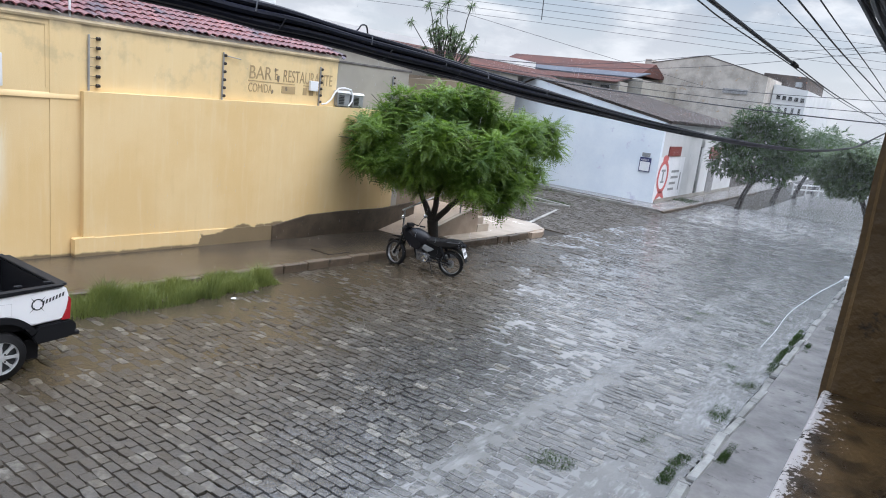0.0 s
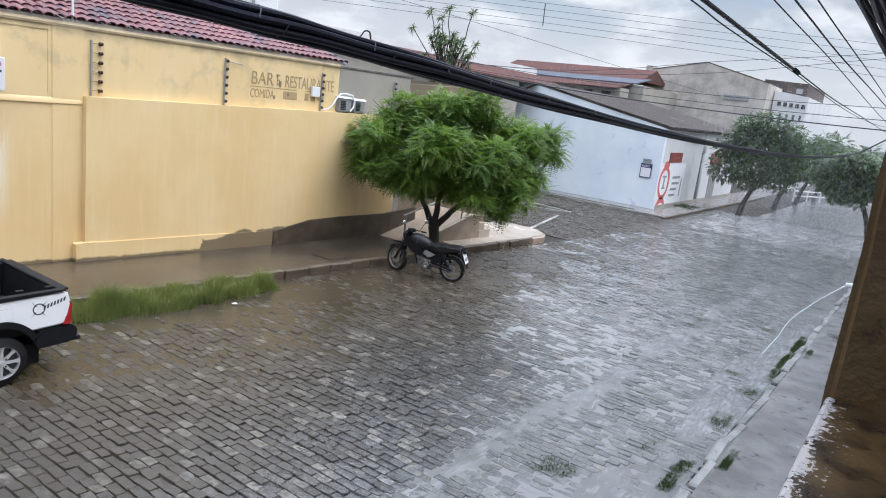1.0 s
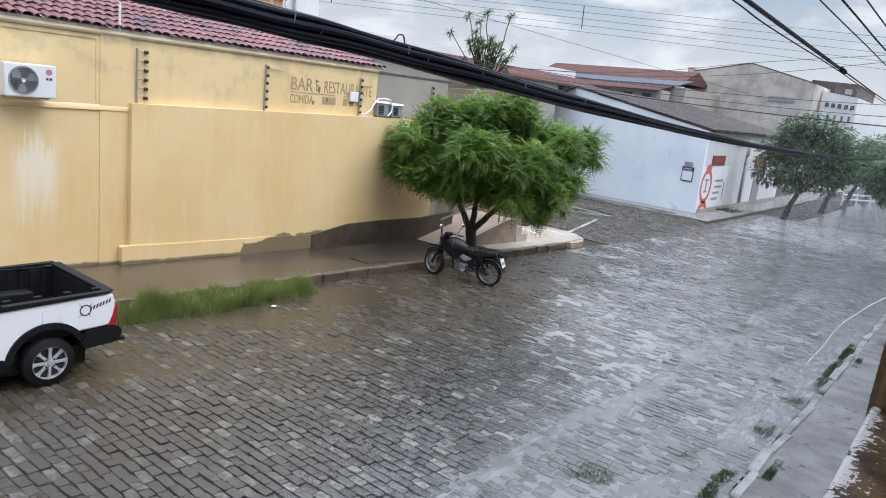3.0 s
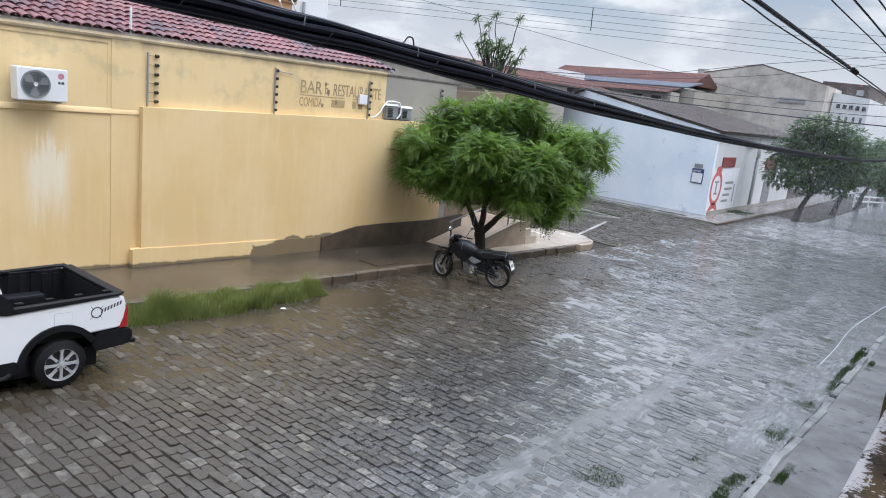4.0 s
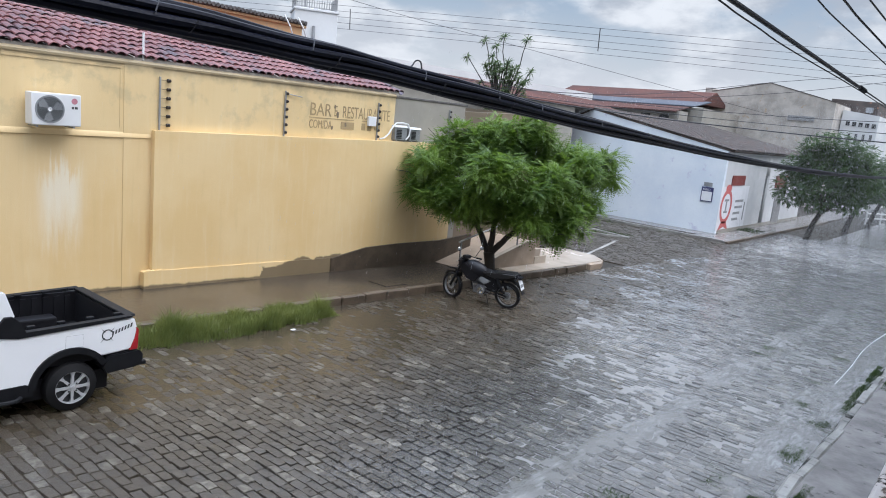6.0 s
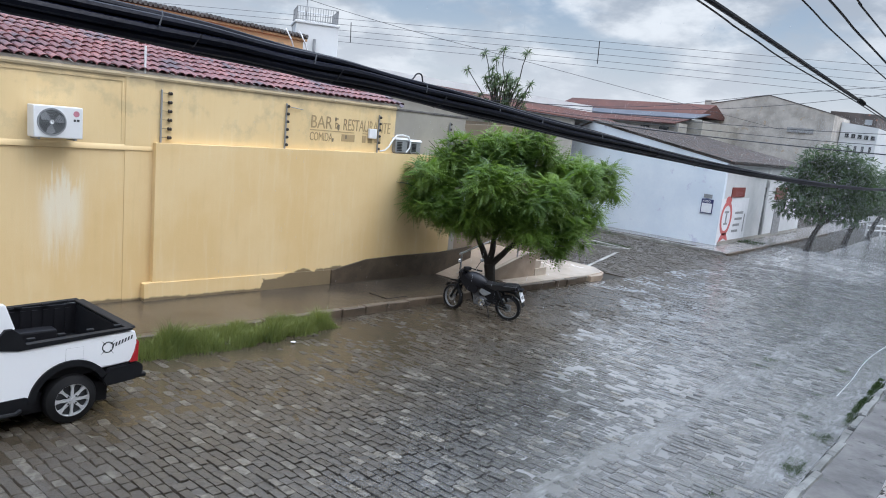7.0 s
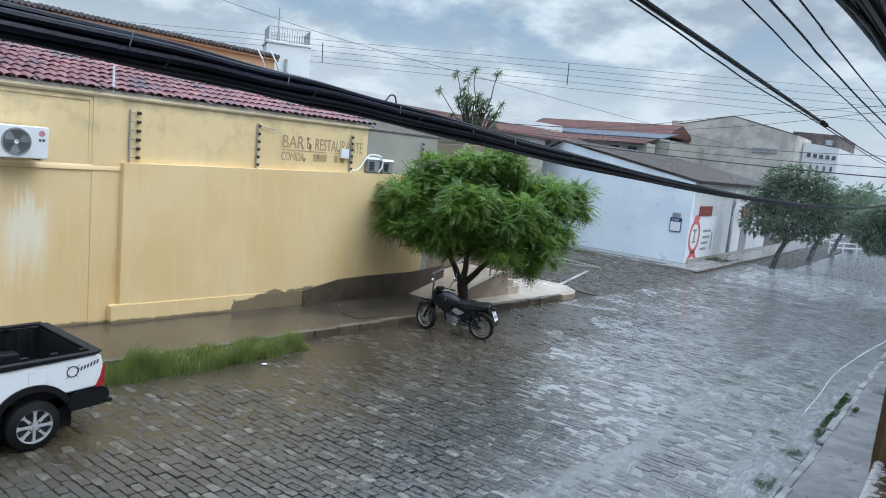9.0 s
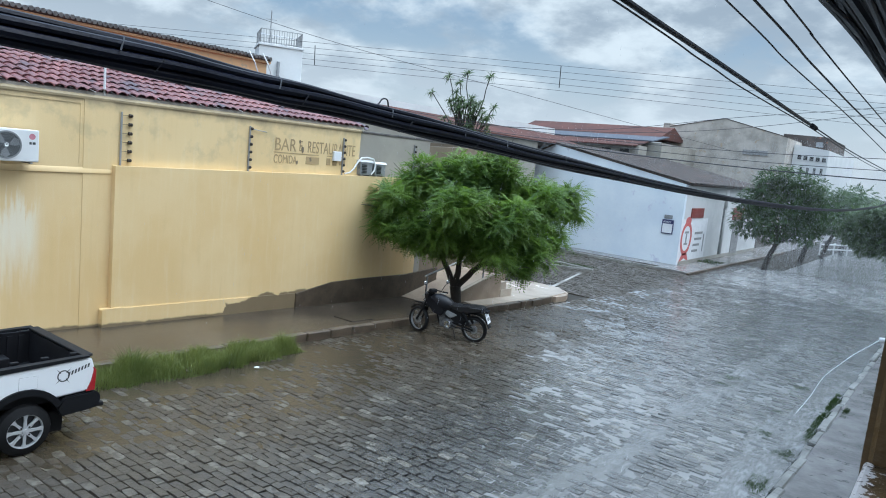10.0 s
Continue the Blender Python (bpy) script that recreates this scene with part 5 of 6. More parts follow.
# the bars rest on the steering lock
axis = Vector((-0.31, 0, 0.685)).normalized()
pivot = Vector((WB - 0.31, 0, 1.0))
STEER = Matrix.Translation(pivot) @ Matrix.Rotation(radians(-22), 4, axis) @ Matrix.Translation(-pivot)
for ob in list(bike.children):
    if ob.name.split(".")[0] in ("front_wheel", "fork_slider", "fork_tube", "mirror_stem", "grip", "handlebar", "instrument_panel", "lever", "headlight_cowl", "headlight", "front_mudguard", "beak"):
        ob.matrix_basis = STEER @ ob.matrix_basis

# ---- trees ----


def frond(length, pairs, leaf, droop, r, slim=0.40):
    """A feathered leaf along +x: leaflets as folded diamonds on a drooping rib."""
    vs, fs = [], []
    for i in range(pairs + 1):
        t = i / pairs
        c = np.array((length * t, 0, -droop * t * t))
        for s in ((1, -1) if i < pairs else (0,)):
            big = leaf * (0.75 + 0.5 * math.sin(math.pi * min(1, t + 0.15))) * r.uniform(0.85, 1.15)
            d = np.array((0.38, 0.92 * s, -0.22 - 0.2 * r.random())) if s else np.array((1, 0, -0.5))
            d = d / np.linalg.norm(d) * big
            n = np.cross(d, (0, 0, 1))
            n = n / (np.linalg.norm(n) + 1e-6) * big * slim
            k = len(vs)
            vs += [c, c + d * 0.45 + n, c + d, c + d * 0.45 - n]
            fs.append((k, k + 1, k + 2, k + 3))
    return np.array(vs), fs


def crown_of(name, lobes, count, r, size, pairs, leaf, material, parent, hang=0.55, slim=0.40):
    kinds = [frond(size * r.uniform(0.8, 1.2), pairs, leaf, size * r.uniform(0.15, 0.5), r, slim) for _ in range(7)]
    V, F, k = [], [], 0
    total = sum(l[3] ** 2 for l in lobes)
    for x, y, z, rad in lobes:
        for _ in range(int(count * rad ** 2 / total)):
            u = Vector((r.gauss(0, 1), r.gauss(0, 1), r.gauss(0, 1))).normalized()
            far = rad * (0.2 + 0.95 * r.random() ** 0.6)
            c = Vector((x, y, z)) + Vector((u.x, u.y, u.z * 0.9)) * far
            out = Vector((u.x, u.y, u.z * 0.45 - hang * r.uniform(0.2, 1.0))) * 0.7 + Vector((r.gauss(0, 0.6), r.gauss(0, 0.6), r.gauss(0, 0.3)))
            out.normalize()
            sidew = out.cross(Vector((0, 0, 1)))
            if sidew.length < 0.05:
                sidew = Vector((1, 0, 0))
            sidew.normalize()
            upw = sidew.cross(out)
            m = np.array((out, sidew, upw)) * r.uniform(0.75, 1.25)
            vs, fs = kinds[r.randrange(7)]
            V.append(vs @ m + np.array(c))
            F += [tuple(i + k for i in f) for f in fs]
            k += len(vs)
    ob = raw(name, np.concatenate(V).tolist(), F, material)
    ob.parent = parent
    return ob


def limb(bm, a, b, r0, r1, r, bend=0.12):
    a, b = Vector(a), Vector(b)
    pts, rs = [], []
    for i in range(7):
        t = i / 6
        w = math.sin(math.pi * t) * bend * (b - a).length
        pts.append(a.lerp(b, t) + Vector((r.uniform(-0.4, 0.4) * w, r.uniform(-0.4, 0.4) * w, r.uniform(0.0, 0.5) * w)))
        rs.append(r0 + (r1 - r0) * t)
    tube(bm, pts, rs, 9)


TB = Vector((-11.1, 15.8, gz(15.8) + 0.13))
tree = thing("neem_tree", Matrix.Translation(TB), "leafy green street tree with feathery leaves and forked trunk", "tree")
LOBES = [(-11.78, 13.86, 2.18, 0.84), (-11.85, 14.69, 2.91, 0.72), (-10.98, 15.18, 3.15, 0.82), (-10.5, 14.48, 2.18, 1.0), (-10.28, 16.17, 3.22, 0.80),
         (-9.53, 15.35, 2.02, 1.0), (-11.38, 14.07, 1.5, 0.46), (-9.08, 15.86, 1.45, 0.66), (-9.44, 16.57, 2.63, 0.78), (-8.91, 16.47, 1.87, 0.55),
         (-9.6, 18.3, 2.95, 0.62), (-9.4, 18.6, 2.6, 0.46), (-10.4, 15.36, 1.6, 0.66), (-10.9, 14.7, 1.3, 0.3), (-12.2, 13.9, 2.25, 0.42), (-9.1, 15.72, 1.02, 0.28),
         (-9.7, 17.4, 2.8, 0.6), (-10.9, 15.4, 3.55, 0.52), (-10.35, 15.9, 3.72, 0.50), (-11.45, 14.8, 3.35, 0.45)]
r1 = random.Random(3)
bm = BM()
fork = Vector((-0.08, -0.02, 0.62))
tube(bm, [(0.02, 0.03, -0.15), (0.0, 0.0, 0.0), (-0.03, 0.0, 0.3), fork], [0.22, 0.17, 0.145, 0.16], 12)
tips = [Vector(l[:3]) - TB for l in LOBES]
knees = [Vector((-0.35, -0.35, 1.35)), Vector((0.08, -0.15, 1.5)), Vector((0.62, 0.12, 1.35))]
for kn in knees:
    limb(bm, fork - Vector((0, 0, 0.08)), kn, 0.10, 0.07, r1, 0.06)
for tpt in tips:
    kn = min(knees, key=lambda q: (q - tpt).length)
    limb(bm, kn, tpt, 0.055, 0.015, r1)
    for _ in range(4):
        e = tpt + Vector((r1.gauss(0, 0.4), r1.gauss(0, 0.4), r1.gauss(0, 0.35)))
        limb(bm, kn.lerp(tpt, r1.uniform(0.5, 0.95)), e, 0.018, 0.006, r1)
part("trunk", bm, M["bark"], tree, "dark wet forked trunk and limbs")
CLUMPS = []
for x, y, z, rad in LOBES:
    CLUMPS.append((x - TB.x, y - TB.y, z - TB.z, rad * 0.62))
    for _ in range(int(5 + rad * 9)):
        u = Vector((r1.gauss(0, 1), r1.gauss(0, 1), r1.gauss(0.1, 0.9))).normalized() * rad * r1.uniform(0.55, 0.95)
        CLUMPS.append((max(x + u.x, -12.55) - TB.x, y + u.y - TB.y, z + u.z - TB.z, rad * r1.uniform(0.22, 0.42)))
crown_of("crown", CLUMPS, 17000, r1, 0.34, 8, 0.068, M["leaf"], tree, 0.12, 0.22)


def far_tree(base, height, lobes, count, lean, material, size=0.5):
    b = Vector(base)
    t = thing("street_tree", Matrix.Translation(b), "dark broad street tree in the rain", "tree", "trees along the far street")
    bm = BM()
    top = Vector((lean, 0.1, height))
    tube(bm, [(0, 0, -0.2), Vector((lean * 0.4, 0, height * 0.5)), top], [0.19, 0.15, 0.12], 9)
    for l in lobes:
        limb(bm, top - Vector((0, 0, 0.2)), l[:3], 0.08, 0.02, r1)
    part("trunk", bm, M["bark"], t)
    crown_of("crown", lobes, int(count * 1.2), r1, size * 0.75, 5, size * 0.25, material, t, 0.2)
    return t


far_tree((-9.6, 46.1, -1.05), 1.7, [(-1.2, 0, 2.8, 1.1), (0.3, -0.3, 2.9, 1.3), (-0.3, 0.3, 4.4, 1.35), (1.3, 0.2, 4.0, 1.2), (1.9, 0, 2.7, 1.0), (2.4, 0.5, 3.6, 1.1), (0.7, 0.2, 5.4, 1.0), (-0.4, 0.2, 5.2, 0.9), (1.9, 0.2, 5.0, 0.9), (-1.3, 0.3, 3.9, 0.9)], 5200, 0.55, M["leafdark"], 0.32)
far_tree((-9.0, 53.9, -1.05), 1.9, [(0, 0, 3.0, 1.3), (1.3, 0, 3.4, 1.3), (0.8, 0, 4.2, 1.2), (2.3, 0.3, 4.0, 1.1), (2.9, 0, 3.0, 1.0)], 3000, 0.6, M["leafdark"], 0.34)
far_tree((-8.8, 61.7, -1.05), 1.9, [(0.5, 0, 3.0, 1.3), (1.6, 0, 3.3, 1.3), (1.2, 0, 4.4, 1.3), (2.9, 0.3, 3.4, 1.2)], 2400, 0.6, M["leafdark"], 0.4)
# the lighter strap-leaf green stands in for haze over this tree
far_tree((-2.4, 46.0, gz(46.0) - 0.02), 2.2, [(-2.8, 0, 3.0, 0.75), (-2.3, 0, 3.7, 0.85), (-1.5, 0, 3.95, 0.95), (-0.6, 0, 3.7, 0.85), (-2.0, 0, 2.6, 0.85), (-1.0, 0, 2.6, 0.85), (-0.2, 0, 3.0, 0.8)], 3600, -0.9, M["leafpalm"], 0.34)
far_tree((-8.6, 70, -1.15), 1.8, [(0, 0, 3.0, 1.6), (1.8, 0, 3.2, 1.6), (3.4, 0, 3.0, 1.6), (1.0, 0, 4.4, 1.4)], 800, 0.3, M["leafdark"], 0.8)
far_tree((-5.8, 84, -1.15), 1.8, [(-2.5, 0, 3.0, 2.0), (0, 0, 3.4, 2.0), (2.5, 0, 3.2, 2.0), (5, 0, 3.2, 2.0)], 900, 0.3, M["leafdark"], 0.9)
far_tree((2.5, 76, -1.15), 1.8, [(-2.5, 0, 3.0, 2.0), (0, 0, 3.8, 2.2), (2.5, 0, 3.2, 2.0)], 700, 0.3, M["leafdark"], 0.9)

fencef = thing("rail_fence", pose(0, 0, 0), "low white rail fence at the end of the street", "fence")
for z in (-0.75, -0.35):
    bm = BM()
    tube(bm, [(-9.4, 64.5, z), (-6.2, 70.5, z)], 0.06, 6)
    part("rail", bm, M["acw"], fencef)
for k in range(5):
    bm = BM()
    tube(bm, [(-9.4 + 0.8 * k, 64.5 + 1.5 * k, -1.3), (-9.4 + 0.8 * k, 64.5 + 1.5 * k, -0.2)], 0.07, 6)
    part("post", bm, M["acw"], fencef)

dr_tree = thing("dragon_tree", pose(-20.5, 28.3, 0.655) @ Matrix.Scale(0.629, 4), "slender tree with rosettes of strap leaves", "tree")
r2 = random.Random(11)
heads = [(-1.9, 0, 11.3), (-1.0, 0.3, 10.9), (0.0, -0.2, 11.5), (1.9, 0.2, 11.35), (-3.5, 0, 10.0), (-2.4, 0.4, 8.0), (-1.1, 0, 10.1)]
heads += [(r2.uniform(-1.2, 2.1), r2.uniform(-0.8, 0.8), r2.uniform(6.0, 9.6)) for _ in range(62)]
bm = BM()
tube(bm, [(0.2, 0, -2.7), (0.1, 0, 3), (0.3, 0, 6.4)], [0.2, 0.16, 0.12], 8)
for h in heads:
    limb(bm, (0.25, 0, 5.0), h, 0.06, 0.03, r2, 0.1)
part("trunk", bm, M["bark"], dr_tree)
V, F = [], []
for h in heads:
    for _ in range(40):
        u = Vector((r2.gauss(0, 1), r2.gauss(0, 1), r2.gauss(0.25, 0.8))).normalized()
        w = u.cross(Vector((r2.random(), r2.random(), 1))).normalized() * 0.035
        p, L = Vector(h), r2.uniform(0.4, 0.72)
        a, b = p + u * L * 0.55, p + u * L + Vector((0, 0, -0.18))
        k = len(V)
        V += [p - w * 0.5, p + w * 0.5, a + w, a - w, b]
        F += [(k, k + 1, k + 2, k + 3), (k + 3, k + 2, k + 4)]
ob = raw("crown", V, F, M["leafpalm"])
ob.parent = dr_tree

# ---- grass ----


def blades(name, spots, count, tall, material, label, r, wide=0.007, gaps=0.0):
    V, F = [], []
    for _ in range(count):
        x0, x1, y0, y1, lift = spots[r.randrange(len(spots))]
        x, y = r.uniform(x0, x1), r.uniform(y0, y1)
        if noise.noise(Vector((x * 2.6, y * 2.6, 9))) < r.uniform(-0.5, 0.0) - 0.6 + gaps:
            continue
        edge = min(1.0, 4 * min(x - x0, x1 - x) / (x1 - x0) + 0.35, 3 * min(y - y0, y1 - y) + 0.25)
        h = tall * r.uniform(0.45, 1.1) * edge * (0.75 + 0.9 * noise.noise(Vector((x * 1.9, y * 1.9, 0))))
        a = r.uniform(0, 6.283)
        w = Vector((math.cos(a), math.sin(a), 0)) * wide
        lean = Vector((r.gauss(0.05, 0.3), r.gauss(0, 0.3), 0)) * h
        p = Vector((x, y, gz(y) + lift - 0.02))
        q, t = p + Vector((0, 0, h * 0.6)) + lean * 0.35, p + Vector((0, 0, h * 0.9)) + lean
        k = len(V)
        V += [p - w, p + w, q + w * 0.8, q - w * 0.8, t]
        F += [(k, k + 1, k + 2, k + 3), (k + 3, k + 2, k + 4)]
    return tagged(raw(name, V, F, material), label, "grass", kind="stuff")


r3 = random.Random(5)
blades("grass", [(-10.75, -9.85, 3.6, 6.2, 0.0), (-10.72, -9.75, 5.4, 7.6, 0.0), (-10.7, -9.85, 6.8, 8.6, 0.0), (-10.66, -10.0, 7.6, 9.3, 0.0)], 26000, 0.46, M["grass"], "long green grass growing from the gutter by the kerb", r3, 0.0042, 0.5)
blades("weeds", [(-1.95, -1.62, 9.9, 12.2, 0.0), (-1.9, -1.6, 7.9, 8.5, 0.0), (-2.6, -2.1, 8.6, 9.2, 0.0), (-2.6, -2.2, 16.0, 17.5, 0.0), (-2.7, -2.2, 14.0, 14.8, 0.0), (-1.7, -1.55, 13.0, 17.0, 0.05), (-3.2, -2.6, 6.6, 7.4, 0.0), (-1.42, -1.3, 8.5, 9.4, 0.06), (-1.42, -1.3, 15.2, 16.4, 0.06), (-1.75, -1.58, 8.6, 12.6, 0.0), (-1.95, -1.6, 10.2, 12.4, 0.0), (-2.4, -2.0, 8.2, 9.0, 0.0), (-2.5, -2.1, 12.4, 13.2, 0.0), (-3.9, -3.4, 15.4, 16.8, 0.0)],
       26000, 0.055, M["weed"], "low weeds in the joints by the gutter", r3, 0.003)
blades("kerb_weeds", [(-1.98, -1.68, 10.0, 12.7, 0.0), (-1.85, -1.66, 7.4, 8.7, 0.0), (-1.85, -1.66, 9.4, 12.9, 0.0), (-1.74, -1.62, 13.5, 17.5, 0.02)], 12000, 0.065, M["weed"], "tufts of dark weeds along the kerb", r3, 0.004)
blades("verge", [(-16.5, -14.4, 31.0, 33.0, 0.0), (-13.2, -11.7, 43.5, 45.5, 0.1), (-20, -14, 36.8, 38.2, -0.05)], 2500, 0.16, M["weed"], "scrubby weeds at the crossing", r3, 0.012)
lit = thing("litter", pose(-9.6, 7.75, gz(7.75) + 0.02, 0, 0, 30), "crumpled white scrap of litter by the grass", "litter")
bm = BM()
bmesh.ops.create_icosphere(bm, subdivisions=2, radius=0.026)
for v in bm.verts:
    v.co += Vector((noise.noise(v.co * 14), noise.noise(v.co * 14 + Vector((5, 0, 0))), 0)) * 0.04
    v.co.z = max(-0.01, v.co.z * 0.5 + 0.02)
part("scrap", bm, M["paper"], lit)

# ---- cables ----


def smooth(pts, n=10):
    """A Catmull-Rom line through points."""
    p = [Vector(q) for q in pts]
    p = [2 * p[0] - p[1], *p, 2 * p[-1] - p[-2]]
    out = []
    for a, b, c, d in zip(p, p[1:], p[2:], p[3:]):
        for i in range(n):
            t = i / n
            out.append(0.5 * (2 * b + (c - a) * t + (2 * a - 5 * b + 4 * c - d) * t * t + (3 * b - a - 3 * c + d) * t ** 3))
    return [*out, p[-2]]


r4 = random.Random(21)
SAG = smooth([(-1.6, -6.5, 4.35)] + [(-2.4, y, z) for y, z in ((-4.5, 4.22), (-1.5, 4.13), (0.9, 4.068), (1.7, 4.03), (2.32, 3.995), (3.21, 3.937), (4.62, 3.845), (7.13, 3.71), (10, 3.60), (12.83, 3.53), (16, 3.48), (19.54, 3.465), (24, 3.52), (28.7, 3.66))] + [(-1.9, 33, 4.3), (-1.12, 35.9, 5.0)], 8)


def taper(y):
    """The bundle thins out as strands leave it."""
    return 1.0 - 0.42 * min(1.0, max(0.0, (y - 1.6) / 6)) - 0.12 * min(1.0, max(0.0, (y - 8) / 7))


bundle = thing("cable_bundle", pose(0, 0, 0), "thick sagging bundle of wet black cables over the pavement", "cable")
for k in range(10):
    a = 2 * math.pi * k / 8 + 0.4
    rad0, thick0 = (0.040, r4.uniform(0.013, 0.019)) if k < 8 else (0.014 * (k - 8) + 0.004, 0.022)
    pts = []
    for i, p in enumerate(SAG):
        w = a + 0.035 * i
        rad, thick = rad0 * taper(p.y), thick0
        pts.append(p + Vector((rad * math.cos(w), 0, rad * 1.15 * math.sin(w) + 0.003 * math.sin(i * 0.7 + k))))
    bm = BM()
    tube(bm, pts, [thick0 * taper(p.y) for p in SAG], 8)
    part("cable_strand", bm, M["cable"], bundle)
for y in (1.35, 2.0, 2.75, 3.3, 3.9, 4.7, 5.6, 6.6, 7.8, 9.2, 11, 13, 15.5, 18):
    i = min(range(len(SAG)), key=lambda q: abs(SAG[q].y - y))
    p, d = SAG[i], (SAG[i + 1] - SAG[i]).normalized()
    bm = BM()
    tube(bm, [p + d * 0.02 * (q - 4) + 0.059 * taper(p.y) * Vector((math.cos(q * 0.8), 0, math.sin(q * 0.8))) for q in range(9)], 0.003, 5)
    part("lashing", bm, M["wire"], bundle)
i = min(range(len(SAG)), key=lambda q: abs(SAG[q].y - 2.62))
p = SAG[i]
bm = BM()
tube(bm, smooth([p + Vector(v) for v in ((0, -0.1, 0.03), (0, -0.03, 0.055), (0, 0.0, 0.085), (0, 0.035, 0.085), (0, 0.05, 0.05))], 5), 0.004, 6)
part("loose_end", bm, M["wire"], bundle)


def wire(name, pts, radius, label, material="wire", n=8):
    t = thing(name, Matrix.Translation(Vector(pts[0])), label, "cable", "overhead wires")
    bm = BM()
    tube(bm, [q - Vector(pts[0]) for q in smooth(pts, n)], radius, 6)
    part("wire_run", bm, M[material], t)
    return t


wire("service_cable", [(-1.3, -6.5, 4.7), (-1.0, -3, 4.52), (-1.0, 0, 4.44), (-1.0, 2.2, 4.37), (-1.0, 3.09, 4.347), (-1.0, 5.5, 4.283)], 0.011, "thick black service cable ending in a clamp", "cable")
wire("service_wire", [(-1.0, 5.5, 4.283), (-1.0, 9.57, 4.21), (-1.0, 22, 4.15), (-1.0, 36, 4.6)], 0.005, "thin wire running on from the clamp")
cl = thing("cable_clamp", pose(-1.0, 5.68, 4.28), "small dark cable clamp", "clamp")
bm = BM()
tube(bm, [(0, -0.08, 0.003), (0, 0.08, -0.004)], 0.017, 8)
part("clamp_body", bm, M["plastic"], cl)
wire("service_wire", [(-1.3, -6.5, 4.65), (-1.0, -3, 4.5), (-1.0, 2.12, 4.35), (-1.0, 3.11, 4.312), (-1.0, 4.89, 4.275), (-1.0, 14, 4.2), (-1.0, 36, 4.8)], 0.0035, "thin black overhead wire")
wire("service_wire", [(-1.2, -6.5, 4.9), (-0.6, -3, 4.42), (-0.6, 1.93, 4.29), (-0.6, 3.87, 4.24), (-0.6, 14, 4.1), (-0.95, 36, 4.9)], 0.0025, "thin black overhead wire")
wire("service_wire", [(-1.2, -6.5, 4.9), (-0.6, -3, 4.46), (-0.6, 2.21, 4.35), (-0.6, 3.33, 4.315), (-0.6, 6.26, 4.27), (-0.6, 18, 4.2), (-0.95, 36, 4.9)], 0.004, "thin black overhead wire")
wire("service_wire", [(-1.2, -6.5, 4.9), (-0.6, -3, 4.55), (-0.6, 2.57, 4.43), (-0.6, 3.24, 4.41), (-0.6, 6.09, 4.36), (-0.6, 18, 4.2), (-0.95, 36, 4.9)], 0.0035, "thin black overhead wire")
near = thing("near_cable_bundle", pose(0, 0, 0), "dark heavy cable bundle close beside the pillar", "cable")
for k in range(32):
    a, q = r4.uniform(0, 6.283), 0.15 * math.sqrt(r4.random())
    bm = BM()
    pts = [(-0.37 + q * math.cos(a) + r4.gauss(0, 0.01), y, 4.50 + q * math.sin(a) + r4.gauss(0, 0.012) + 0.004 * abs(y - 2)) for y in (-5, -2, 0, 1, 1.7, 2.4, 3.2, 4.2, 6, 9, 14)]
    pts = [(-1.3, -6.5, 4.8), *pts, (-0.9, 36, 5.1)]
    tube(bm, smooth(pts, 5), r4.uniform(0.008, 0.017), 7)
    part("cable_strand", bm, M["cable"], near)
for k in range(5):
    z0, z1 = 8.55 - 0.22 * k, 7.94 - 0.33 * k
    wire("power_line", [(-41.2, 12.9, z0), (-24.1 + 0.03 * k, 23.0, z0 - 0.18 - 0.04 * k), (-13.85 + 0.04 * k, 28.14, z0 - 0.41 - 0.05 * k), (0.8 + 0.05 * k, 36.47, z1)], 0.0075, "thin high power line crossing the street")
for p, q in (((-25.1, 22.4, 8.25), (-25.05, 22.4, 7.35)), ((-15.05, 27.47, 8.15), (-15.0, 27.43, 7.22))):
    t = thing("line_spacer", Matrix.Translation(q), "dark vertical spacer rod between power lines", "spacer")
    bm = BM()
    tube(bm, [(0, 0, 0), Vector(p) - Vector(q)], 0.02, 6)
    part("spacer_rod", bm, M["wire"], t)
wire("drop_wire", [(-22.7, 11.6, 8.7), (-18.8, 16.8, 7.44), (-14.93, 23.3, 6.57), (-9.0, 33.8, 5.3)], 0.008, "slack drop wire over the roofs")
for pts, rad in (([(-15.76, 16.17, 5.17), (-9.1, 17.28, 4.69), (-4.81, 17.94, 4.62), (-1.69, 18.39, 4.7), (0.13, 18.49, 4.76)], 0.007),
                 ([(-15.72, 16.16, 4.9), (-9.05, 17.27, 4.41), (-4.75, 17.93, 4.25), (-1.62, 18.37, 4.23), (0.2, 18.47, 4.29)], 0.014),
                 ([(-14.27, 17.22, 4.81), (-9.55, 18.18, 4.57), (-5.05, 18.99, 4.45), (-1.7, 18.97, 4.46), (0.17, 19.12, 4.53)], 0.008),
                 ([(-19.07, 23.78, 5.22), (-12.72, 26.02, 5.41), (-7.55, 27.49, 6.27), (-2.9, 28.55, 6.95), (-0.15, 29.43, 7.52)], 0.009),
                 ([(-16.34, 25.82, 5.31), (-12.04, 27.8, 5.49), (-7.77, 28.53, 5.95), (-2.87, 28.54, 6.76), (0.1, 29.0, 7.3)], 0.009)):
    wire("drop_wire", pts, rad, "black drop wire spanning the street")

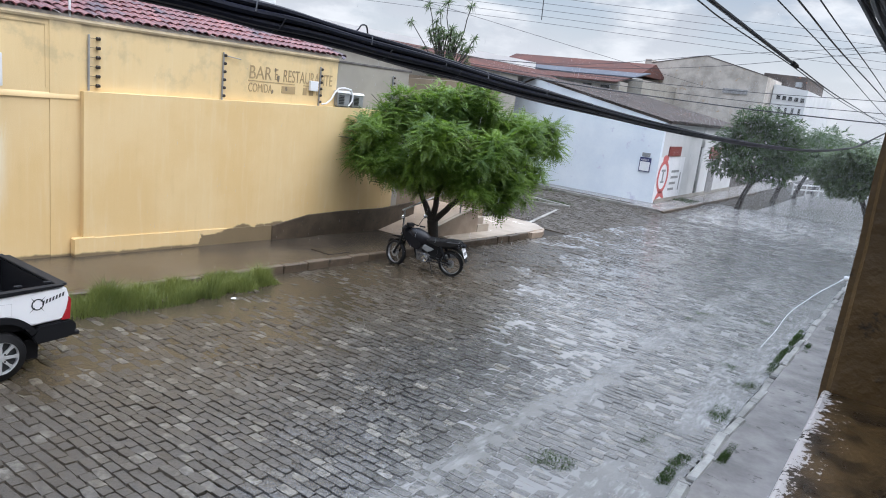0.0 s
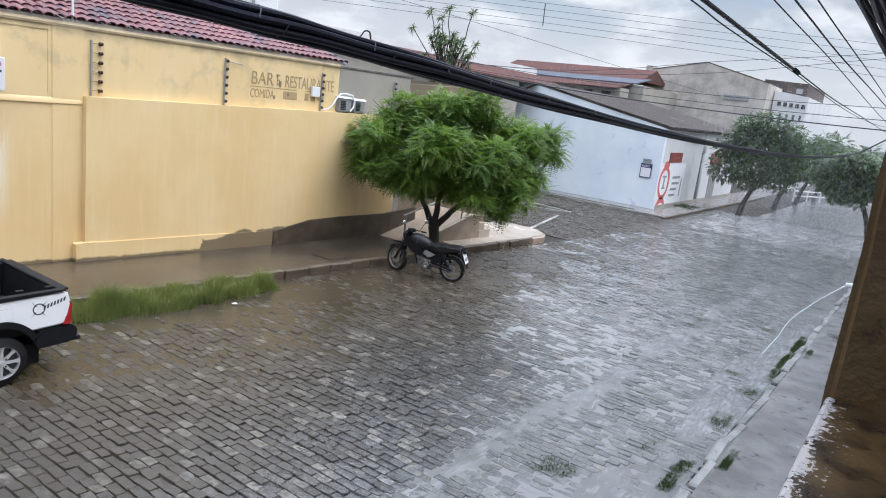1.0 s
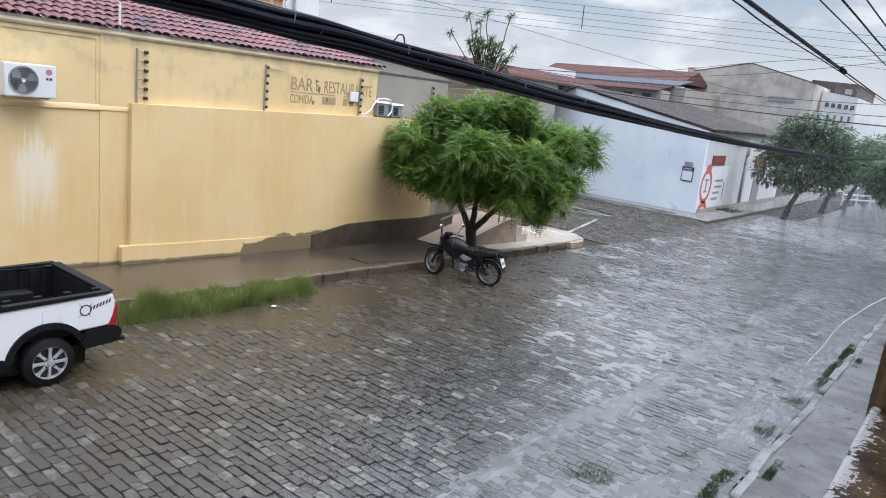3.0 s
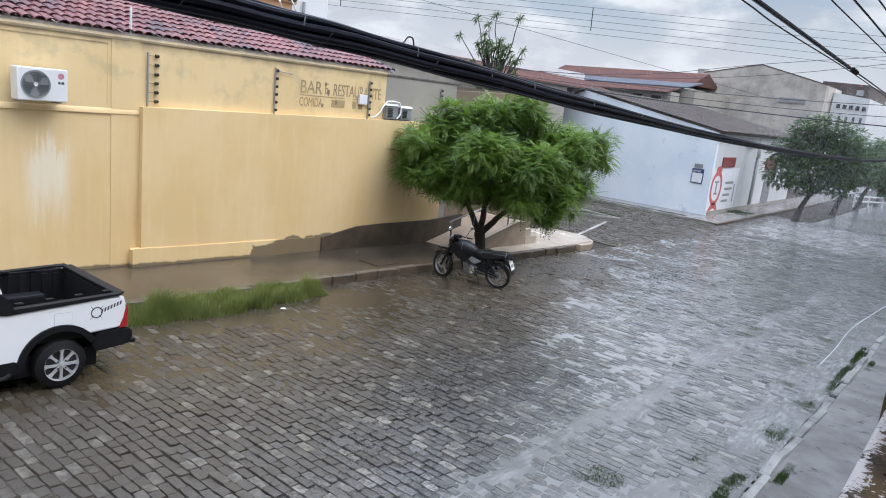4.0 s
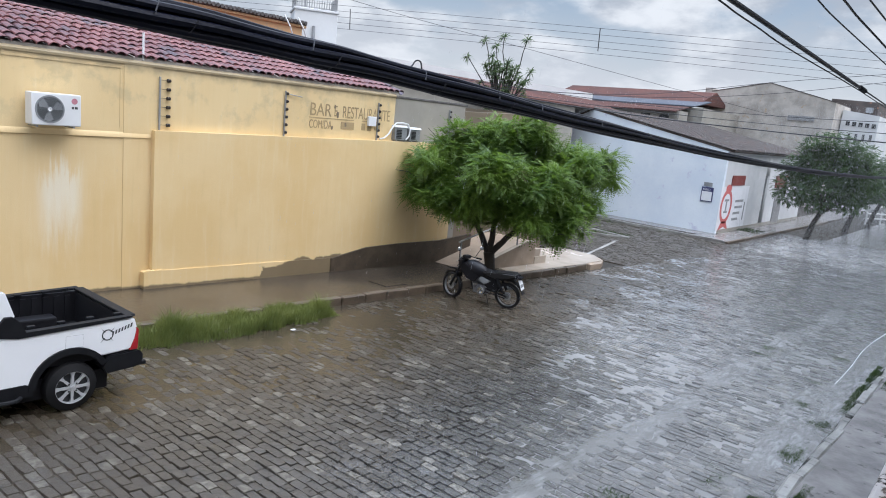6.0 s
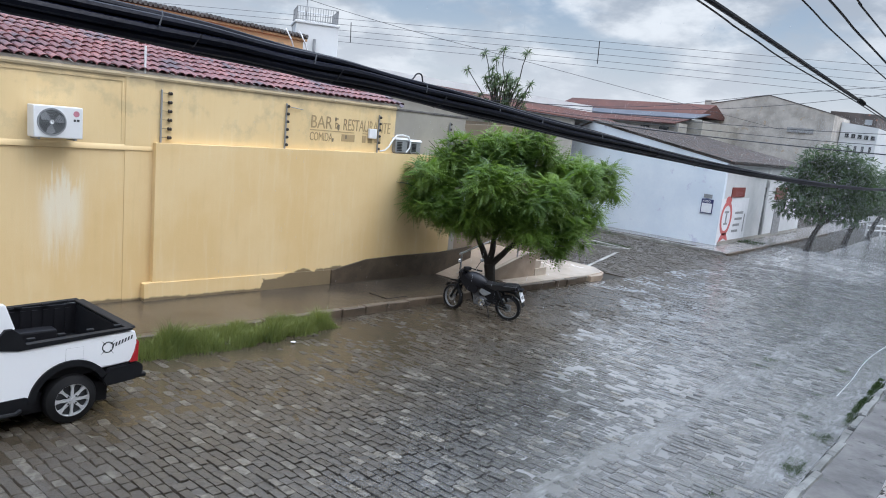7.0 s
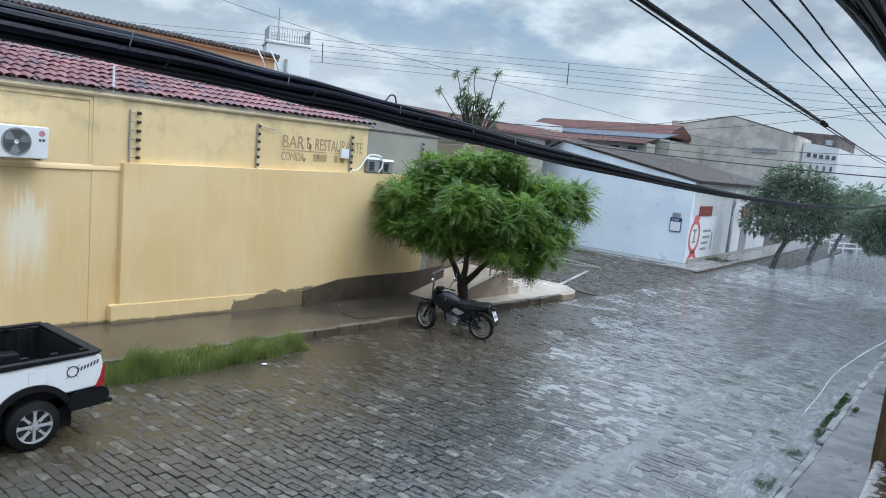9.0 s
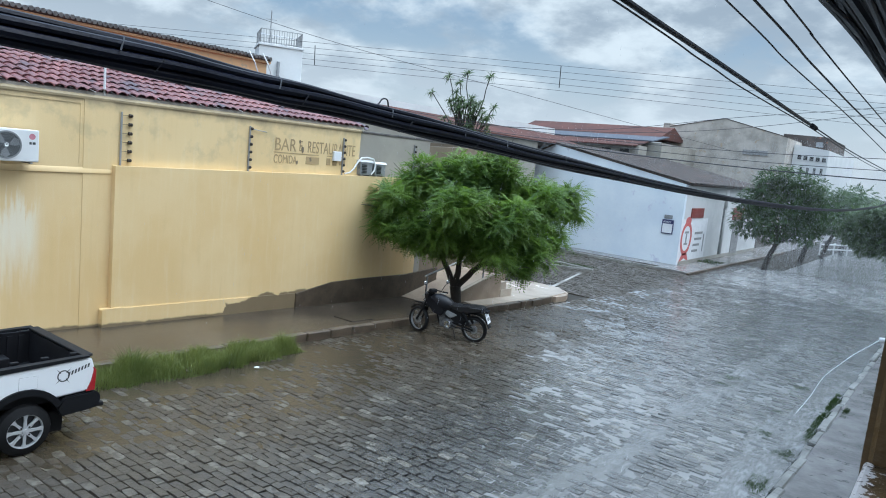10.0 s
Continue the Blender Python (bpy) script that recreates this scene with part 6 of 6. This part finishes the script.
for x, y in ((-1.45, -6.6), (-0.93, 36.1)):
    t = thing("utility_pole", pose(x, y, gz(y) + 0.05), "round grey concrete utility pole carrying the cables", "pole", "utility poles")
    bm = BM()
    tube(bm, [(0, 0, -0.3), (0, 0, 4), (0, 0, 8.5)], [0.17, 0.14, 0.11], 14)
    part("shaft", bm, M["greyw"], t)
    bm = BM()
    box(bm, -0.7, 0.7, -0.05, 0.05, 7.9, 8.0, 0.01)
    part("cross_arm", bm, M["greyw"], t)

# ---- rainwater spout ----
spout = thing("rain_spout", pose(-0.95, 16.8, 0.98), "white pipe throwing a stream of rainwater onto the street", "pipe")
bm = BM()
tube(bm, [(0.9, 0, 0.06), (-0.14, 0, -0.04)], 0.055, 12)
part("pipe", bm, M["acw"], spout)
bm = BM()
flow = smooth([(-0.14, 0.0, -0.06), (-0.35, -0.2, -0.25), (-0.52, -0.4, -0.4), (-0.68, -0.6, -0.58), (-0.82, -0.8, -0.74), (-0.94, -1.0, -0.94), (-1.02, -1.4, -1.19), (-1.15, -1.95, -1.46)], 6)
tube(bm, flow, [0.015 * (1 - 0.7 * i / len(flow)) * (1 + 0.25 * noise.noise(Vector((i * 0.6, 0, 0)))) for i in range(len(flow))], 8)
for i in range(36):
    c = Vector(flow[len(flow) // 3 + int(r3.random() * (len(flow) * 2 // 3))]) + Vector((r3.gauss(0, 0.02), r3.gauss(0, 0.03), r3.gauss(-0.03, 0.03)))
    bmesh.ops.create_icosphere(bm, subdivisions=1, radius=r3.uniform(0.003, 0.008), matrix=Matrix.Translation(c))
part("water_stream", bm, M["foam"], spout, "falling stream of white water")

# ---- rain ----
rg = np.random.default_rng(17)
N = 460000
ry = 30 + 48 * rg.random(N) ** 0.85
rx = (-8 - ry * 0.6) + rg.random(N) * (7.7 + 0.65 * ry)
# a few drops close by, over the street
K = 2200
ry[:K] = 4.5 + 26 * rg.random(K)
rx[:K] = -12.3 + 10.0 * rg.random(K)
rz = np.array([gz(v) for v in ry]) + 0.05 + 6.8 * rg.random(N)
long_, ra = 0.05 + 0.06 * rg.random(N), rg.random(N) * 1.4 - 0.7
ox, oy = 0.0010 * np.cos(ra), 0.0010 * np.sin(ra)
foot = np.stack([rx, ry, rz], 1)
off = np.stack([ox, oy, 0 * ox], 1)
tip = np.stack([0.012 + 0 * rx, 0 * rx, long_], 1)
# denser, wider drops down the far street, added to imitate rain haze
D = 280000
ry[-D:] = 39 + 55 * rg.random(D)
rx[-D:] = -12.5 + 15.5 * rg.random(D)
rz[-D:] = -1.15 + 7.5 * rg.random(D) ** 1.4
foot = np.stack([rx, ry, rz], 1)
off[-D:] *= 2.2
V = np.stack([foot - off, foot + off, foot + tip], 1).reshape(-1, 3)
F = np.arange(3 * N).reshape(-1, 3)
tagged(raw("rain", V.tolist(), F.tolist(), M["drop"]), "thin falling drops of heavy rain", "rain", kind="stuff")

# ---- kerb stones ----
r5 = random.Random(9)


def shared_box(name, sx, sy, sz, material, bevel, r, jitter=0.0):
    bm = BM()
    box(bm, -sx / 2, sx / 2, -sy / 2, sy / 2, -sz, 0)
    for v in bm.verts:
        v.co += Vector((r.gauss(0, jitter), r.gauss(0, jitter), r.gauss(0, jitter * 0.4)))
    bmesh.ops.bevel(bm, geom=[e for e in bm.edges if e.verts[0].co.z > -sz / 2 or e.verts[1].co.z > -sz / 2], offset=bevel, segments=1, affect="EDGES")
    return mesh_of(name, bm, material, False)


pw, pe = bpy.data.objects["pavement_west"], bpy.data.objects["pavement_east"]
kinds = [shared_box("kerb_stone", 0.16, 0.674, 0.5, M["kerb"], 0.018, r5, 0.010) for _ in range(5)]
y = -5.0
while y < 20.5:
    ob = new("kerb_stone", kinds[r5.randrange(5)])
    ob.parent = pw
    ob.matrix_basis = pose(KL - 0.075 + r5.gauss(0, 0.008), y + 0.34, gz(y + 0.34) + 0.176 + r5.gauss(0, 0.005), -1.85, 0, r5.gauss(0, 0.5))
    y += 0.675
kinds = [shared_box("kerb_stone", 0.145, 0.82, 0.4, M["kerbw"], 0.03, r5, 0.016) for _ in range(5)]
y = -4.0
while y < 46:
    ob = new("kerb_stone", kinds[r5.randrange(5)])
    ob.parent = pe
    ob.matrix_basis = pose(KR + 0.07 + r5.gauss(0, 0.012), y + 0.41, gz(y + 0.4) + 0.062 + r5.gauss(0, 0.012), -1.85, 0, r5.gauss(0, 1.4))
    y += 0.83 + (0.25 if r5.random() < 0.12 else 0)

# pavement details: cover plate and cracks as recessed lines
bm = BM()
strip(bm, -11.6, -11.0, 11.55, 12.25, 0.178, 0.05)
mh = setting("inspection_cover", bm, M["walk"], "square cement inspection cover set in the pavement", "cover")
for k in range(5):
    bm = BM()
    box(bm, -1.30, -0.95, -0.014, 0.014, 0.0, 0.012)
    ob = part("drain_bar", bm, M["kerbw"], pe)
    ob.matrix_basis = pose(0, 18.0 + k * 0.1, gz(18 + k * 0.1) + 0.052, -1.85)

# ---- road water ----


def sheet(name, x0, x1, y0, y1, nx, ny, height, material, label):
    V = []
    for j in range(ny + 1):
        for i in range(nx + 1):
            x, y = x0 + (x1 - x0) * i / nx, y0 + (y1 - y0) * j / ny
            V.append((x, y, gz(y) + height(x, y)))
    n = nx + 1
    F = [(j * n + i, j * n + i + 1, (j + 1) * n + i + 1, (j + 1) * n + i) for j in range(ny) for i in range(nx)]
    return tagged(raw(name, V, F, material, True), label, "water", kind="structure")


def gutter_height(x, y):
    """A smooth run of water beside a strip of bare setts, and the deeper stream along the kerb."""
    sway = 0.25 * noise.noise(Vector((y * 0.35, 0, 6)))
    run = math.exp(-((x + 3.6 + sway) / 0.42) ** 2)
    t = min(1.0, max(0.0, (x + 2.85 + sway) / 0.7))
    deep = max(run, t * t * (3 - 2 * t))
    w = noise.noise(Vector((x * 3.2, y * 0.8, 2))) * 0.010 + noise.noise(Vector((x * 9 + y * 1.5, y * 2.0, 5))) * 0.008 + noise.noise(Vector((x * 20 + y * 2, y * 4.5, 7))) * 0.004
    big = noise.noise(Vector((x * 0.9, y * 0.3, 8))) * 0.016
    return -0.032 + 0.038 * deep + w * (0.3 + deep) + big


def film_height(x, y):
    t = min(1.0, max(0.0, (-5.2 - x) / 4.2))
    return -0.024 + 0.029 * t + 0.011 * noise.noise(Vector((x * 0.6, y * 0.6, 3))) + 0.004 * noise.noise(Vector((x * 3, y * 3, 1)))


def rain_height(x, y):
    """Rain standing between the setts, deeper away from the crown of the road."""
    e = x + 5.3 + 0.55 * (y - 8)
    t = min(1.0, max(0.0, (e + 0.9) / 2.4))
    return -0.031 + 0.0265 * t * t * (3 - 2 * t) + 0.005 * noise.noise(Vector((x * 0.8, y * 0.6, 11))) + 0.004 * noise.noise(Vector((x * 3, y * 3, 13)))


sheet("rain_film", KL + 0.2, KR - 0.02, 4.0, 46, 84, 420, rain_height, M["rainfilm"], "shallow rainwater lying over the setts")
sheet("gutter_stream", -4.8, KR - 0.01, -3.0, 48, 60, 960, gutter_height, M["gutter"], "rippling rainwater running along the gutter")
sheet("silt_film", KL + 0.01, -5.0, 0.0, 20, 50, 180, film_height, M["film"], "thin brown silty water between the setts")

# ---- roof tiles ----
slope = math.atan2(RZ1 - RZ0, RX0 - RX1)


def tile_mesh(r):
    bm = BM()
    seg, L, wa, wb = 5, 0.46, 0.098, 0.082
    rows = []
    for u, w, lift in ((0.0, wa, 0.018), (L, wb, 0.0)):
        for th in (0.0, 0.014):
            rows.append([bm.verts.new((-u, (w - th) * math.cos(math.pi * k / seg), lift + (w - th) * 0.72 * math.sin(math.pi * k / seg))) for k in range(seg + 1)])
    for k in range(seg):
        bm.faces.new((rows[0][k], rows[2][k], rows[2][k + 1], rows[0][k + 1]))
        bm.faces.new((rows[0][k], rows[0][k + 1], rows[1][k + 1], rows[1][k]))
    return mesh_of("roof_tile", bm, M["tile"])


tm = [tile_mesh(r5) for _ in range(2)]
cols, rowsn = 104, 13
down = Vector((-math.cos(slope), 0, math.sin(slope)))
stuffV, stuffF = [], []
proto = [[tuple(v.co) for v in m.vertices] for m in tm], [[tuple(p.vertices) for p in m.polygons] for m in tm]
for j in range(rowsn):
    for i in range(cols):
        y = RY0 + 0.1 + i * 0.188 + r5.gauss(0, 0.006)
        o = Vector((RX0 + 0.10, y, RZ0 - 0.02)) + down * (j * 0.405 + r5.gauss(0, 0.008))
        m = Matrix.Translation(o) @ Matrix.Rotation(slope + r5.gauss(0, 0.012), 4, "Y") @ Matrix.Rotation(r5.gauss(0, 0.02), 4, "Z")
        if j < 5 and 4.0 < y < 13.5:
            ob = new("roof_tile", tm[r5.randrange(2)])
            ob.parent = roof
            ob.matrix_basis = m
        else:
            q = r5.randrange(2)
            k = len(stuffV)
            stuffV += [tuple(m @ Vector(v)) for v in proto[0][q]]
            stuffF += [tuple(a + k for a in f) for f in proto[1][q]]
ob = raw("tile_field", stuffV, stuffF, M["tile"], True)
ob.parent = roof
tagged(ob, kind="stuff")
bm = BM()
for i in range(cols):
    y = RY0 + 0.1 + (i + 0.5) * 0.188
    a, b = Vector((RX0 + 0.02, y, RZ0 - 0.035)), Vector((RX1, y, RZ1 - 0.035))
    quadface(bm, [a + Vector((0, -0.1, 0.03)), b + Vector((0, -0.1, 0.03)), b + Vector((0, 0, -0.03)), a + Vector((0, 0, -0.03))])
    quadface(bm, [a + Vector((0, 0, -0.03)), b + Vector((0, 0, -0.03)), b + Vector((0, 0.1, 0.03)), a + Vector((0, 0.1, 0.03))])
tagged(part("channel_tiles", bm, M["tile"], roof), kind="stuff")

# ---- road setts ----
SHAPES = []
for _ in range(24):
    q = [Vector((x + r5.gauss(0, 0.022), y + r5.gauss(0, 0.035), 0)) for x, y in ((-0.48, -0.47), (0.0, -0.5), (0.48, -0.47), (0.5, 0.0), (0.48, 0.47), (0.0, 0.5), (-0.48, 0.47), (-0.5, 0.0))]
    SHAPES.append(q)


def sett(shape, lx, ly, dome):
    """Corners of a split stone: skirt, crisp shoulder and a slightly domed top."""
    out = []
    for s, z in ((1.0, -0.07), (0.995, -0.009), (0.955, 0.0)):
        for p in shape:
            out.append((p.x * lx * s, p.y * ly * s, z))
    out.append((0, 0, dome))
    return out


def sett_faces(n):
    return [(j * n + i, j * n + (i + 1) % n, j * n + n + (i + 1) % n, j * n + n + i) for j in range(2) for i in range(n)] + [(2 * n + i, 2 * n + (i + 1) % n, 3 * n) for i in range(n)]


SETT_F, FAR_F = sett_faces(8), sett_faces(4)
road = setting("road", strip(BM(), KL, KR, -10, 60, -0.032, 0.3), M["mud"], "rainy street of wet granite setts", "road")
V, F = [], []
shared = []
for s in SHAPES:
    me = bpy.data.meshes.new("sett")
    me.from_pydata(sett(s, 0.205, 0.113, 0.003), [], SETT_F)
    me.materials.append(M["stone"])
    shared.append(me)
row, y = 0, -3.0
while y < 47:
    ly = 0.120 * (1 + 0.03 * r5.random()) * (1.0 if y < 36 else 1.5)
    x = KL + 0.02 + r5.uniform(0, 0.2)
    if y > 23.4:
        x = -20 + r5.uniform(0, 0.2)
    wob = 0.05 * math.sin(row * 0.13)
    while x < KR - 0.05:
        lx = r5.uniform(0.14, 0.26) * (1.0 if y < 30 else 1.3)
        cx, cy = x + lx / 2, y + 0.05 * noise.noise(Vector((x * 0.4, y * 0.25, 0))) + wob * 0.3
        hump = 0.010 * noise.noise(Vector((cx * 0.8, cy * 0.8, 4))) + r5.gauss(0, 0.005)
        m = Matrix.Translation((cx, cy, gz(cy) + hump)) @ Euler((r5.gauss(-0.055, 0.035), r5.gauss(0, 0.018), r5.gauss(0, 0.04))).to_matrix().to_4x4()
        q = r5.randrange(24)
        fill = 0.975 - 0.03 * min(1, max(0, (cx + 8) / 3))
        if -5.8 < cx < -3.6 and 6.2 < cy < 9.4:
            ob = new("sett", shared[q])
            ob.parent = road
            ob.matrix_basis = m @ Matrix.Diagonal((lx / 0.2125, 1, 1, 1))
        else:
            k = len(V)
            near = cy < 24
            V += [tuple(m @ Vector(v)) for v in sett(SHAPES[q] if near else SHAPES[q][::2], lx * 0.985, ly * (fill - 0.03), r5.uniform(-0.002, 0.006))]
            F += [tuple(a + k for a in f) for f in (SETT_F if near else FAR_F)]
        x += lx
    y += ly
    row += 1
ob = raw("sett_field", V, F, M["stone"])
ob.parent = road
tagged(ob, kind="stuff")
